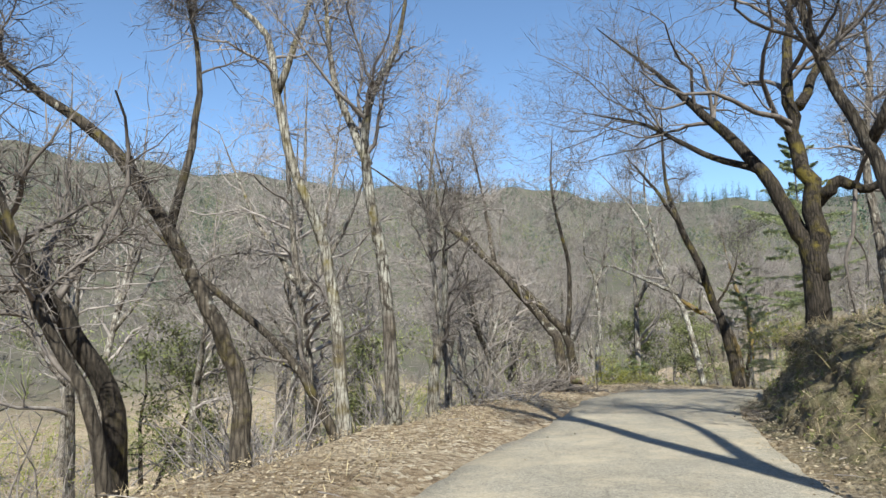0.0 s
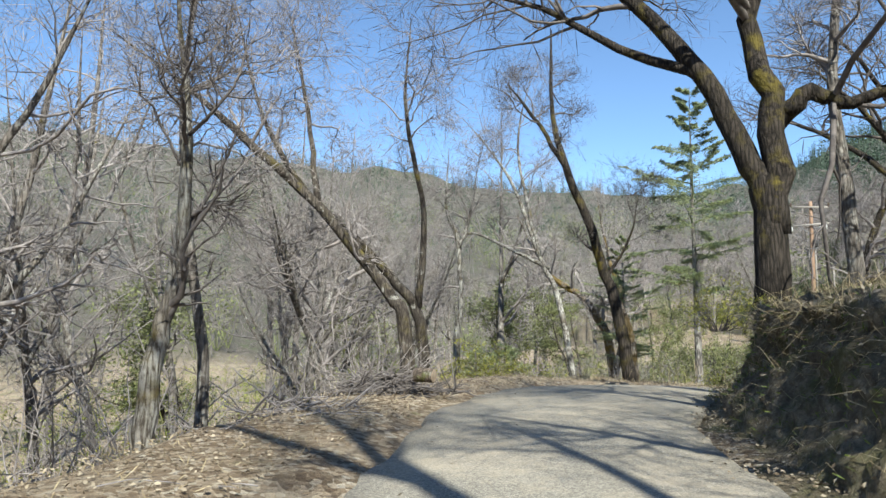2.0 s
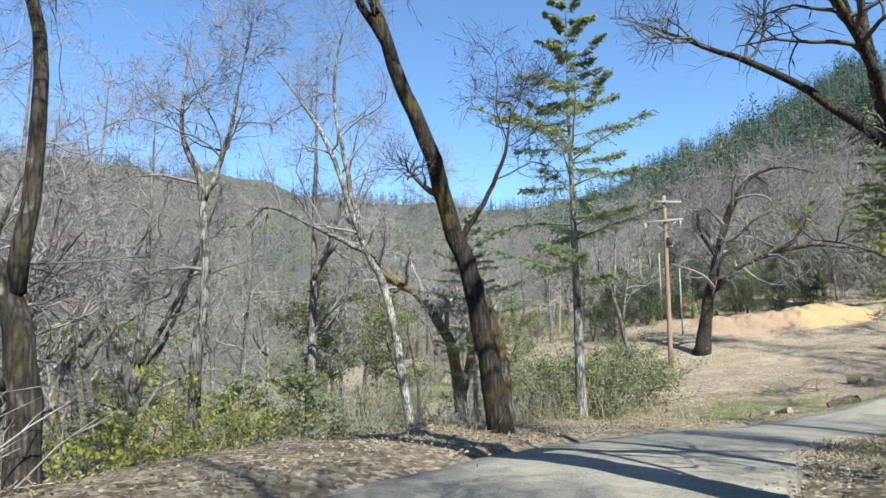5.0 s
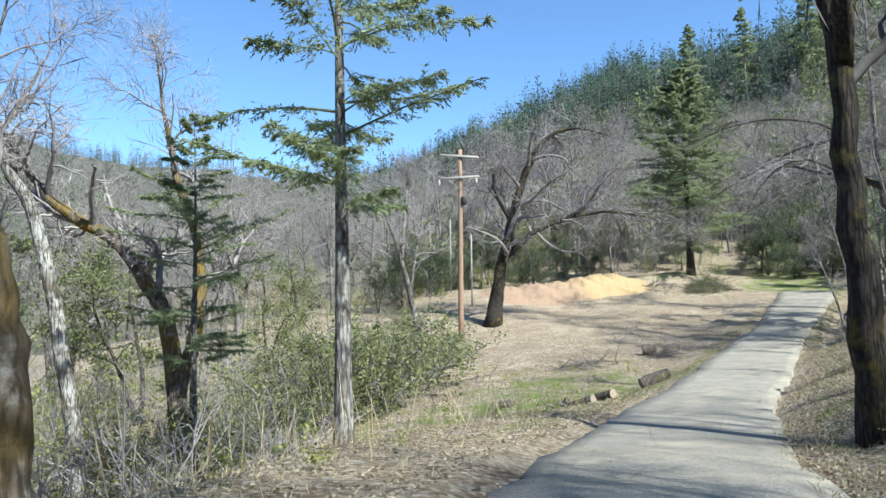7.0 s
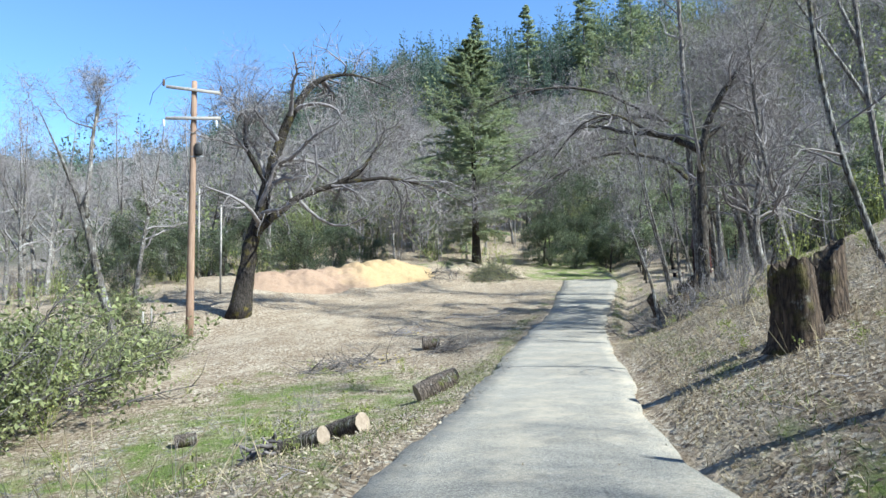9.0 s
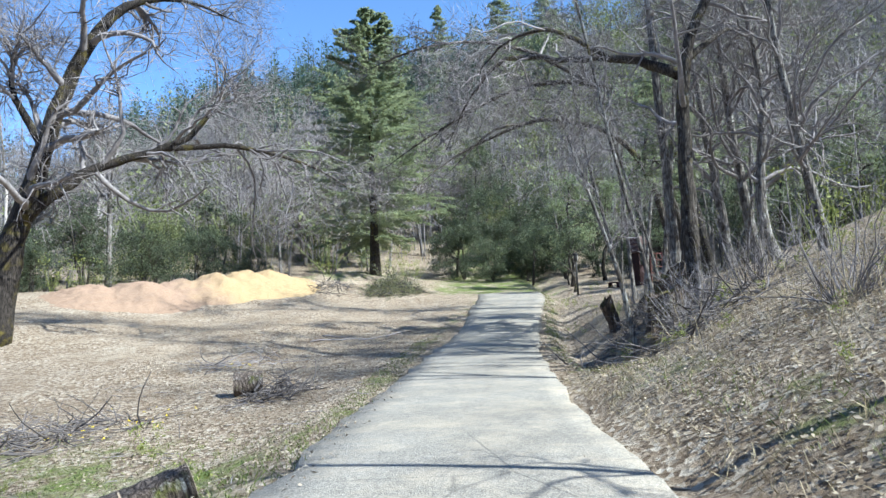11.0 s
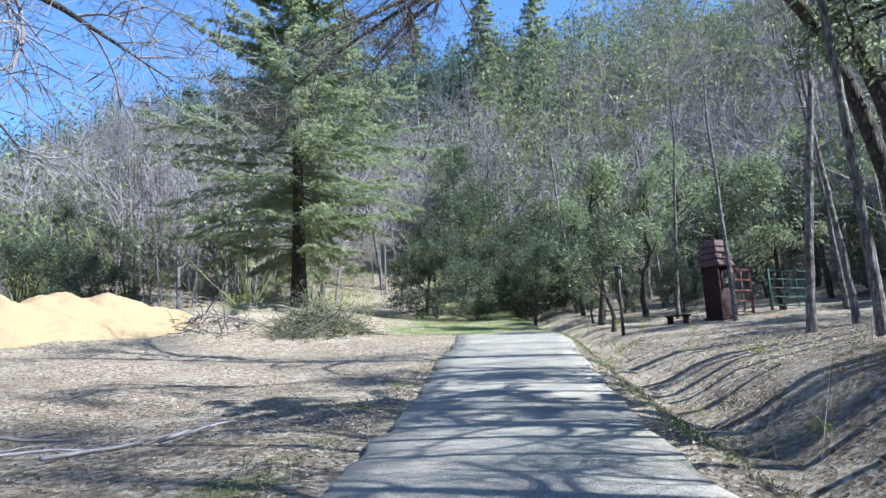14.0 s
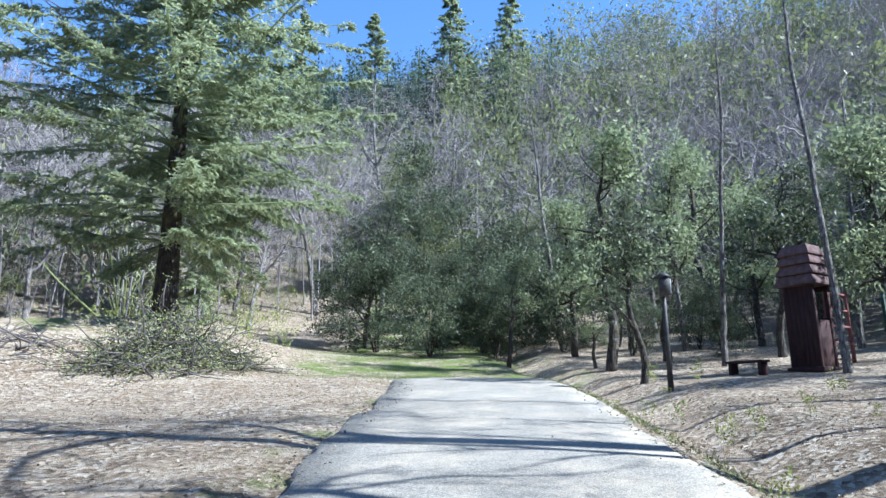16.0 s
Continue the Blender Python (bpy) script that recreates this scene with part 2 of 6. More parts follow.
BUSH = leafy("bush_leaves", (0.11, 0.13, 0.055), (0.34, 0.35, 0.16), 0.5, 0.35)
YELLOW_BUSH = leafy("yellow_green_leaves", (0.17, 0.18, 0.03), (0.4, 0.38, 0.08), 0.5, 0.35)
DRY_GRASS = leafy("dry_grass", (0.28, 0.21, 0.12), (0.62, 0.52, 0.35), 0.8, 0.2)
GREEN_GRASS = leafy("green_grass", (0.07, 0.1, 0.02), (0.25, 0.29, 0.08), 0.6, 0.3)
DEAD_LEAVES = leafy("dead_leaves", (0.14, 0.1, 0.066), (0.47, 0.395, 0.3), 0.75, 0.1)
CUT_WOOD = plain("weathered_cut_wood", (0.19, 0.145, 0.105), (0.37, 0.3, 0.225), 12, 0.8)
LOG_BARK = bark("log_bark", (0.045, 0.035, 0.028), (0.2, 0.16, 0.13), 0.2, 0.4, (0.1, 0.11, 0.02))
STUMP_BARK = bark("rotten_stump_bark", (0.03, 0.022, 0.017), (0.14, 0.1, 0.07), 0.1, 0.7, (0.13, 0.12, 0.02))
POLE_WOOD = plain("weathered_pole_wood", (0.19, 0.115, 0.075), (0.42, 0.3, 0.215), 16, 0.85, 0.006, stretch=(1, 1, 0.08))
ARM_WOOD = plain("grey_crossarm_wood", (0.25, 0.22, 0.19), (0.5, 0.47, 0.43), 14, 0.85)
STEEL = plain("galvanised_steel", (0.28, 0.29, 0.3), (0.5, 0.51, 0.52), 9, 0.45, 0.001, 0.8)
CERAMIC = plain("brown_insulator", (0.08, 0.05, 0.04), (0.2, 0.15, 0.12), 5, 0.25)
RED_WOOD = plain("dark_red_boards", (0.02, 0.011, 0.011), (0.07, 0.032, 0.03), 12, 0.8, stretch=(1, 1, 0.2))
RED_ROOF = plain("dusty_red_shingles", (0.06, 0.036, 0.034), (0.19, 0.12, 0.11), 9, 0.85)
RED_PAINT = plain("faded_red_paint", (0.15, 0.05, 0.042), (0.32, 0.15, 0.13), 11, 0.7)
GREEN_PAINT = plain("dark_green_paint", (0.02, 0.045, 0.03), (0.06, 0.1, 0.07), 9, 0.6)
DARK_IRON = plain("weathered_dark_metal", (0.03, 0.03, 0.03), (0.1, 0.095, 0.09), 10, 0.6, 0.001, 0.4)
LAMP_GLASS = plain("dull_lamp_panel", (0.5, 0.5, 0.48), (0.7, 0.7, 0.68), 6, 0.35)
PILE = pile_material()


# ---- the lie of the land ----
# The road's middle line: x, y, z of its surface.
ROAD = np.array([(8.0, -45.0, 1.6), (2.0, -15.0, 0.95), (0.0, 0.0, 0.44), (0.0, 4.3, 0.3), (0.4, 8.9, 0.17), (2.05, 14.8, 0.2), (3.75, 18.2, 0.06),
                 (6.2, 21.1, -0.25), (9.2, 23.8, -0.66), (12.5, 26.3, -1.1), (17.4, 29.2, -1.42), (22.5, 31.9, -1.5), (27.9, 35.3, -1.56), (33.9, 38.95, -1.36),
                 (40.3, 42.2, -0.87), (47.3, 45.6, -0.1), (53.0, 48.4, 0.55), (60.0, 53.0, 1.5), (72.0, 60.0, 4.0), (95.0, 74.0, 12.0), (140.0, 98.0, 34.0)])


def smooth_line(points, steps):
    """A Catmull-Rom line through points."""
    points = np.asarray(points, float)
    ends = np.vstack([2 * points[0] - points[1], points, 2 * points[-1] - points[-2]])
    u = np.linspace(0, 1, steps, endpoint=False)[:, None]
    out = [0.5 * (2 * b + (c - a) * u + (2 * a - 5 * b + 4 * c - d) * u**2 + (3 * b - a - 3 * c + d) * u**3)
           for a, b, c, d in zip(ends, ends[1:], ends[2:], ends[3:])]
    return np.vstack([*out, points[-1:]])


LINE = smooth_line(ROAD, 10)
LINE_S = np.r_[0, np.cumsum(np.hypot(*np.diff(LINE[:, :2], axis=0).T))]
LINE_S -= LINE_S[20]          # 0 at the start of the walk


def along(x, y):
    """How far along the road places lie, how far to its left, and the road's height there."""
    x, y = np.atleast_1d(np.asarray(x, float)), np.atleast_1d(np.asarray(y, float))
    s, off, best = np.zeros(x.shape), np.zeros(x.shape), np.full(x.shape, 1e18)
    for n in range(len(LINE) - 1):
        (ax, ay, _), (bx, by, _) = LINE[n], LINE[n + 1]
        dx, dy = bx - ax, by - ay
        l2 = dx * dx + dy * dy
        u = np.clip(((x - ax) * dx + (y - ay) * dy) / l2, 0, 1)
        px, py = x - ax - u * dx, y - ay - u * dy
        d2 = px * px + py * py
        closer = d2 < best
        best = np.where(closer, d2, best)
        side = np.sign(dx * py - dy * px)
        s = np.where(closer, LINE_S[n] + u * (LINE_S[n + 1] - LINE_S[n]), s)
        off = np.where(closer, side * np.sqrt(d2), off)
    return s, off, np.interp(s, LINE_S, LINE[:, 2])


def ease(v, a, b):
    u = np.clip((v - a) / (b - a), 0, 1)
    return u * u * (3 - 2 * u)


def waves(x, y, size, seed):
    """Gentle unevenness between -1 and 1."""
    rng = np.random.RandomState(seed)
    out = 0
    for n in range(7):
        a, p, k = rng.uniform(0, 6.283), rng.uniform(0, 6.283), rng.uniform(0.6, 1.7) / size
        out = out + np.sin((np.cos(a) * x + np.sin(a) * y) * k * 6.283 + p)
    return out / 4.0


# The skyline round the place: azimuth from +y to the right, degrees of elevation, metres to the ridge.
SKYLINE = np.array([(-180, 12, 500), (-120, 14, 500), (-60, 15.5, 520), (-44, 14.6, 550), (-20, 13.6, 600), (-8, 13.0, 640), (0, 12.0, 650), (15, 10.5, 700), (22, 10.6, 640), (27, 12.0, 520),
                    (36, 15.2, 400), (44, 17.6, 320), (55, 18.2, 250), (65, 18.6, 210), (90, 20, 170), (120, 19, 180), (150, 14, 300), (180, 12, 420)], float)


# The lane's edges left and right of its middle, and the cut bank's foot, height and run, by metres along the lane.
EDGE_LEFT = np.array([(-60, 1.7), (5, 1.4), (10, 1.3), (14, 1.75), (17, 1.8), (21, 1.1), (26, 0.95), (30, 1.1), (35, 1.4), (40, 1.7), (47, 1.8), (53, 1.5), (58, 1.25), (63, 1.3), (69, 1.65), (72, 1.85), (80, 1.95)]).T
EDGE_RIGHT = np.array([(-60, 1.8), (7, 1.8), (10, 1.6), (13.5, 1.2), (16, 1.35), (21, 1.4), (27, 1.4), (31, 1.42), (35, 1.15), (38, 0.95), (45, 0.95), (52, 1.35), (61, 1.5), (68, 1.65), (74, 1.75), (80, 1.8)]).T
BANK = np.array([(-3, 3.1, 1.35, 2.4), (3, 2.7, 1.35, 2.3), (7, 2.35, 1.32, 1.9), (9.5, 2.1, 1.28, 1.1), (11.5, 1.8, 1.25, 0.7), (14, 1.5, 1.22, 0.5), (16.5, 1.5, 1.12, 0.45), (18.5, 1.9, 0.8, 0.6), (20, 2.2, 0.3, 0.9)]).T


def bank_lines(s):
    return [np.interp(s, BANK[0], BANK[n]) for n in (1, 2, 3)]


def height(x, y):
    """The ground's height."""
    x, y = np.atleast_1d(np.asarray(x, float)), np.atleast_1d(np.asarray(y, float))
    s, off, zr = along(x, y)
    left, right = np.maximum(off, 0), np.maximum(-off, 0)
    # left: first a drop to the creek, then the yard
    drop = -(0.5 + 0.2 * ease(s, 18, 28)) * np.maximum(left - 3.5 + 0.4 * ease(s, 18, 28), 0) + 0.03 * np.minimum(left, 3.5)
    drop = np.maximum(drop, -4.2 + 2.2 * ease(s, 18, 28) - 0.012 * left) + 0.06 * np.maximum(left - 45, 0)
    yard = -(0.35 + 0.25 * ease(s, 28, 34) * (1 - ease(s, 44, 50))) * ease(left, 1.6, 4.5 - 0.9 * ease(s, 28, 34)) * (1 - ease(s, 46, 60)) + 0.085 * np.maximum(left - 5, 0) * ease(s, 48, 62) - 0.06 * np.maximum(left - 7, 0) * (1 - ease(s, 40, 54))
    yard = np.minimum(yard, 2.2) - 0.12 * np.maximum(left - 26, 0) * (1 - ease(s, 70, 85))
    yard = np.maximum(yard, -4.5)
    zl = drop + (yard - drop) * ease(s, 28, 42)
    # right: a cut bank at first, then a ditch and a wooded slope
    foot, tall, run = bank_lines(s)
    bank = (tall - 0.14 * (1 - ease(right, foot + run + 1.5, foot + run + 2.5))) * ease(right, foot + run + 0.5, foot + run + 1.4) + 0.22 * np.maximum(right - foot - run, 0)
    near = ease(s, 30, 36) * (1 - ease(s, 47, 54))
    rise = 2.2 - 1.1 * near
    slope = (0.42 * np.maximum(right - rise, 0) + 0.03 * near * np.clip(right - rise, 0, 2.4)) * (1 - ease(s, 55, 72)) + 0.065 * np.maximum(right - 3.4, 0) * ease(s, 55, 72)
    ditch = -0.38 * ease(right, 1.75, 2.4) * (1 - ease(right, 2.5, 3.7)) * ease(s, 46, 53)
    hill = 0.16 * np.maximum(right - 14, 0)
    zrgt = bank + (slope + ditch - bank) * ease(s, 16.5, 22) + hill
    zrgt = np.minimum(zrgt, 60)
    z = zr + np.where(off > 0, zl, zrgt)
    z = z + 0.05 * waves(x, y, 3.1, 3) * ease(np.abs(off), 1.8, 3.5) + 0.35 * waves(x, y, 17, 5) * ease(np.abs(off), 4, 16)
    # the grassy mound under the big fir
    z = z + 1.15 * np.exp(-(((x - 53.2) / 6.0) ** 2 + ((y - 60.0) / 3.8) ** 2))
    # the hills round about
    dx, dy = x - 20, y - 25
    far, az = np.hypot(dx, dy), np.degrees(np.arctan2(dx, dy))
    ridge = np.interp(az, SKYLINE[:, 0], SKYLINE[:, 2])
    top = ridge * np.tan(np.radians(np.interp(az, SKYLINE[:, 0], SKYLINE[:, 1])))
    start = 75.0 - 22.0 * ease(az, 15, 40)
    u = np.clip((far - start) / (ridge - start), 0, 1)
    rise = top * (0.75 * u + 0.25 * u * u) + 0.05 * top * u * waves(x, y, 90, 11) - 0.15 * np.maximum(far - ridge, 0)
    mix = ease(far, start, start + 40)
    return z * (1 - mix) + np.maximum(np.minimum(z, 25), -6) * mix * (1 - ease(far, 90, 200)) + rise * mix


# ---- building blocks ----
class Shape:
    """Collects faces for one mesh."""

    def __init__(self):
        self.points, self.faces, self.count = [], [], 0

    def put(self, points, faces):
        points = np.asarray(points, float).reshape(-1, 3)
        for face in faces if isinstance(faces, list) else [faces]:
            if len(face):
                self.faces.append(np.asarray(face, np.int64) + self.count)
        self.points.append(points)
        self.count += len(points)
        return self

    def tubes(self, lines, radii, sides=6, closed=True):
        """Tapered round limbs: lines is (n, k, 3), radii (n, k)."""
        lines, radii = np.asarray(lines, float), np.asarray(radii, float)
        n, k = lines.shape[:2]
        if n == 0:
            return self
        ways = np.gradient(lines, axis=1)
        ways /= np.linalg.norm(ways, axis=2, keepdims=True) + 1e-9
        mean = ways.mean(1)
        ref = np.where(np.abs(mean[:, 2:3]) > 0.7, np.array([[1.0, 0.13, 0]]), np.array([[0.0, 0.1, 1]]))
        a = np.cross(ways, ref[:, None])
        a /= np.linalg.norm(a, axis=2, keepdims=True) + 1e-9
        b = np.cross(ways, a)
        turn = np.linspace(0, 2 * np.pi, sides, endpoint=False)
        ring = a[:, :, None] * np.cos(turn)[:, None] + b[:, :, None] * np.sin(turn)[:, None]
        points = lines[:, :, None] + ring * radii[:, :, None, None]
        i = np.arange(n)[:, None, None] * k * sides
        j, m = np.arange(k - 1)[None, :, None] * sides, np.arange(sides)[None, None]
        nxt = (m + 1) % sides
        quads = np.stack([i + j + m, i + j + sides + m, i + j + sides + nxt, i + j + nxt], -1).reshape(-1, 4)
        faces = [quads]
        if closed:
            last = (np.arange(n)[:, None] * k + k - 1) * sides + np.arange(sides)[None]
            first = np.arange(n)[:, None] * k * sides + np.arange(sides)[None, ::-1]
            faces += [last[:, ::-1], first[:, ::-1]]
        return self.put(points, faces)

    def spikes(self, base, mid, tip, width):
        """Thin twigs or blades of three sides, bent in the middle."""
        base, mid, tip = (np.asarray(p, float) for p in (base, mid, tip))
        n = len(base)
        if n == 0:
            return self
        way = tip - base
        a = np.cross(way, [0.31, 0.17, 0.93])
        a /= np.linalg.norm(a, axis=1, keepdims=True) + 1e-9
        b = np.cross(way / (np.linalg.norm(way, axis=1, keepdims=True) + 1e-9), a)
        width = np.broadcast_to(np.asarray(width, float), (n,))[:, None]
        rows = []
        for centre, w in ((base, 1.0), (mid, 0.7)):
            rows += [centre + w * width * a, centre + w * width * (-0.5 * a + 0.87 * b), centre + w * width * (-0.5 * a - 0.87 * b)]
        points = np.stack([*rows, tip], 1)
        i = np.arange(n)[:, None] * 7
        quads = np.concatenate([i + [0, 1, 4, 3], i + [1, 2, 5, 4], i + [2, 0, 3, 5]])
        tris = np.concatenate([i + [3, 4, 6], i + [4, 5, 6], i + [5, 3, 6]])
        return self.put(points, [quads, tris])

    def leaves(self, places, ways, normals, length, width, fold=0.15):
        """Pointed leaves folded along the middle."""
        n = len(places)
        if n == 0:
            return self
        ways = ways / (np.linalg.norm(ways, axis=1, keepdims=True) + 1e-9)
        side = np.cross(ways, normals)
        side /= np.linalg.norm(side, axis=1, keepdims=True) + 1e-9
        up = np.cross(side, ways)
        length, width = (np.broadcast_to(np.asarray(v, float), (n,))[:, None] for v in (length, width))
        points = np.stack([places, places + 0.5 * length * ways + 0.5 * width * side + fold * width * up, places + length * ways,
                           places + 0.5 * length * ways - 0.5 * width * side + fold * width * up], 1)
        i = np.arange(n)[:, None] * 4
        return self.put(points, [np.concatenate([i + [0, 1, 2], i + [0, 2, 3]])])

    def box(self, size, at=(0, 0, 0), turn=None, bevel=0.0):
        """A box with chamfered edges."""
        x, y, z = (0.5 * v for v in size)
        c = min(bevel or 0.06 * min(size), 0.45 * min(size))
        bm = bmesh.new()
        bmesh.ops.create_cube(bm, size=2.0, matrix=Matrix.Diagonal((x, y, z, 1)))
        bmesh.ops.bevel(bm, geom=bm.edges[:], offset=c, segments=1, affect="EDGES")
        m = Matrix.Translation(at) @ (turn.to_4x4() if turn else Matrix())
        bm.transform(m)
        self.take(bm)
        return self

    def take(self, bm):
        bm.verts.index_update()
        points = [v.co[:] for v in bm.verts]
        by_size = {}
        for face in bm.faces:
            by_size.setdefault(len(face.verts), []).append([v.index for v in face.verts])
        self.put(points, [np.array(some) for some in by_size.values()])
        bm.free()

    def mesh(self, name, material, smooth=True):
        points = np.concatenate(self.points)
        loops = np.concatenate([face.ravel() for face in self.faces])
        totals = np.concatenate([np.full(len(face), face.shape[1]) for face in self.faces])
        data = bpy.data.meshes.new(name)
        data.vertices.add(len(points))
        data.vertices.foreach_set("co", points.astype(np.float32).ravel())
        data.loops.add(len(loops))
        data.loops.foreach_set("vertex_index", loops.astype(np.int32))
        data.polygons.add(len(totals))
        data.polygons.foreach_set("loop_start", np.r_[0, np.cumsum(totals)[:-1]].astype(np.int32))
        data.polygons.foreach_set("use_smooth", np.full(len(totals), bool(smooth)))
        data.update(calc_edges=True)
        data.materials.append(material)
        return data


def part(name, shape, material, parent=None, label="", smooth=True):
    ob = new(name, shape.mesh(name, material, smooth))
    ob.parent = parent
    return tagged(ob, label)


def thing(name, label, category, at=(0, 0, 0), turn=0.0, group="", kind=""):
    ob = new(name)
    ob.empty_display_size = 0.3
    ob.matrix_basis = pose(*at, 0, 0, turn)
    return tagged(ob, label, category, group, kind)


def unit(v):
    return v / (np.linalg.norm(v, axis=-1, keepdims=True) + 1e-9)


def ground_at(x, y):
    return float(height(x, y)[0])


def grow(rng, starts, ways, lengths, steps, wander, lift):
    """Wandering lines from starts: (n, steps + 1, 3)."""
    points, way = [starts], unit(ways)
    for _ in range(steps):
        way = unit(way + wander * rng.normal(size=way.shape) + np.array([0, 0, 1]) * lift)
        points.append(points[-1] + way * (lengths / steps)[:, None])
    return np.stack(points, 1)


def offshoots(rng, lines, radii, count, low, spread, droop=0.0):
    """Starts, ways and radii of new branches on old lines."""
    n, k = lines.shape[:2]
    which = rng.randint(0, n, count)
    u = (low + (1 - low) * rng.uniform(size=count) ** 0.8) * (k - 1.001)
    i = u.astype(int)
    f = (u - i)[:, None]
    starts = lines[which, i] * (1 - f) + lines[which, i + 1] * f
    along_way = unit(lines[which, i + 1] - lines[which, i])
    side = unit(np.cross(along_way, rng.normal(size=(count, 3))))
    ways = unit(along_way * (1 - spread) + side * spread + np.array([0, 0, -droop]))
    return starts, ways, radii[which, i] * (1 - f[:, 0]) + radii[which, i + 1] * f[:, 0], 1 - u / (k - 1)


def bare_tree(name, label, guides, seed, trunk_mat, twig_mat, reach=3.0, boughs=34, branches=190, twigs=1100, fine=3000, lift=0.05, group="", thick=1.0, low=0.35):
    """A leafless tree. guides: lines of (x, y, z) with the radius at the start and the end, relative to the foot; the first is the trunk."""
    rng, twigs, fine = np.random.RandomState(seed), int(1.35 * twigs), int(1.6 * fine)
    tree = thing(name, label, "tree", group=group)
    trunk, crown, limbs = Shape(), Shape(), [Shape() for _ in guides]
    pool_lines, pool_radii = [], []
    for n, (line, r0, r1) in enumerate(guides):
        line = smooth_line(np.array(line, float), 5 if len(line) < 8 else 3)
        u = np.linspace(0, 1, len(line))
        line[1:] += rng.normal(size=(len(line) - 1, 3)) * ((0.1 if n == 0 else 0.22) * (r0 * (1 - u[1:]) + r1 * u[1:]))[:, None]
        radii = (r0 + (r1 - r0) * u**0.8) * (1 - 0.72 * np.clip((u - 0.72) / 0.28, 0, 1))
        if n == 0:
            radii = radii + 0.3 * r0 * np.exp(-14 * u * len(line) / 12)
        (trunk if n == 0 else limbs[n]).tubes(line[None], radii[None], 10)
        at = np.linspace(0, len(line) - 1, 13)
        pool_lines.append(np.stack([np.interp(at, np.arange(len(line)), line[:, c]) for c in range(3)], 1))
        pool_radii.append(np.interp(at, np.arange(len(line)), radii))
    lines, radii = np.array(pool_lines), np.array(pool_radii)
    s, w, r, left = offshoots(rng, lines, radii, boughs, low, 0.6)
    lengths = 1.2 * reach * rng.uniform(0.35, 1.25, boughs) * (0.5 + 0.6 * left)
    l1 = grow(rng, s, w, lengths, 7, 0.26, lift)
    r1 = (np.clip(0.5 * r, 0.012, 0.11) * thick)[:, None] * np.linspace(1, 0.28, 8)[None] ** 1.1
    crown.tubes(l1, r1, 5, False)
    s, w, r, left = offshoots(rng, np.concatenate([l1]), r1, branches, 0.2, 0.6)
    l2 = grow(rng, s, w, 0.5 * reach * rng.uniform(0.4, 1.1, branches) * (0.5 + 0.6 * left), 5, 0.3, lift)
    r2 = (np.clip(0.6 * r, 0.008, 0.035) * thick)[:, None] * np.linspace(1, 0.3, 6)[None]
    crown.tubes(l2, r2, 3, False)
    both = np.concatenate([l2, l1[:, [0, 2, 3, 4, 6, 7]]])
    both_r = np.concatenate([r2, r1[:, [0, 2, 3, 4, 6, 7]]])
    s, w, r, left = offshoots(rng, both, both_r, twigs, 0.2, 0.6)
    l3 = grow(rng, s, w, 0.26 * reach * rng.uniform(0.4, 1.2, twigs), 2, 0.3, lift)
    r3 = (np.clip(0.6 * r, 0.003, 0.009) * thick)[:, None] * np.linspace(1, 0.5, 3)[None]
    crown.leaves(l3[:, 0], l3[:, 1] - l3[:, 0], rng.normal(size=(twigs, 3)), np.linalg.norm(l3[:, 2] - l3[:, 0], axis=1), 2.6 * r3[:, 0], 0.25)
    s, w, r, left = offshoots(rng, l3, r3, fine, 0.15, 0.55)
    ln = 0.11 * reach * rng.uniform(0.4, 1.3, fine)
    l4 = grow(rng, s, w, ln, 2, 0.3, lift)
    crown.leaves(l4[:, 0], l4[:, 1] - l4[:, 0], rng.normal(size=(fine, 3)), ln, 0.0065 * thick, 0.2)
    part("trunk", trunk, trunk_mat, tree)
    for limb in limbs[1:]:
        part("limb", limb, trunk_mat, tree)
    part("crown", crown, twig_mat, tree, "bare twigs")
    return tree


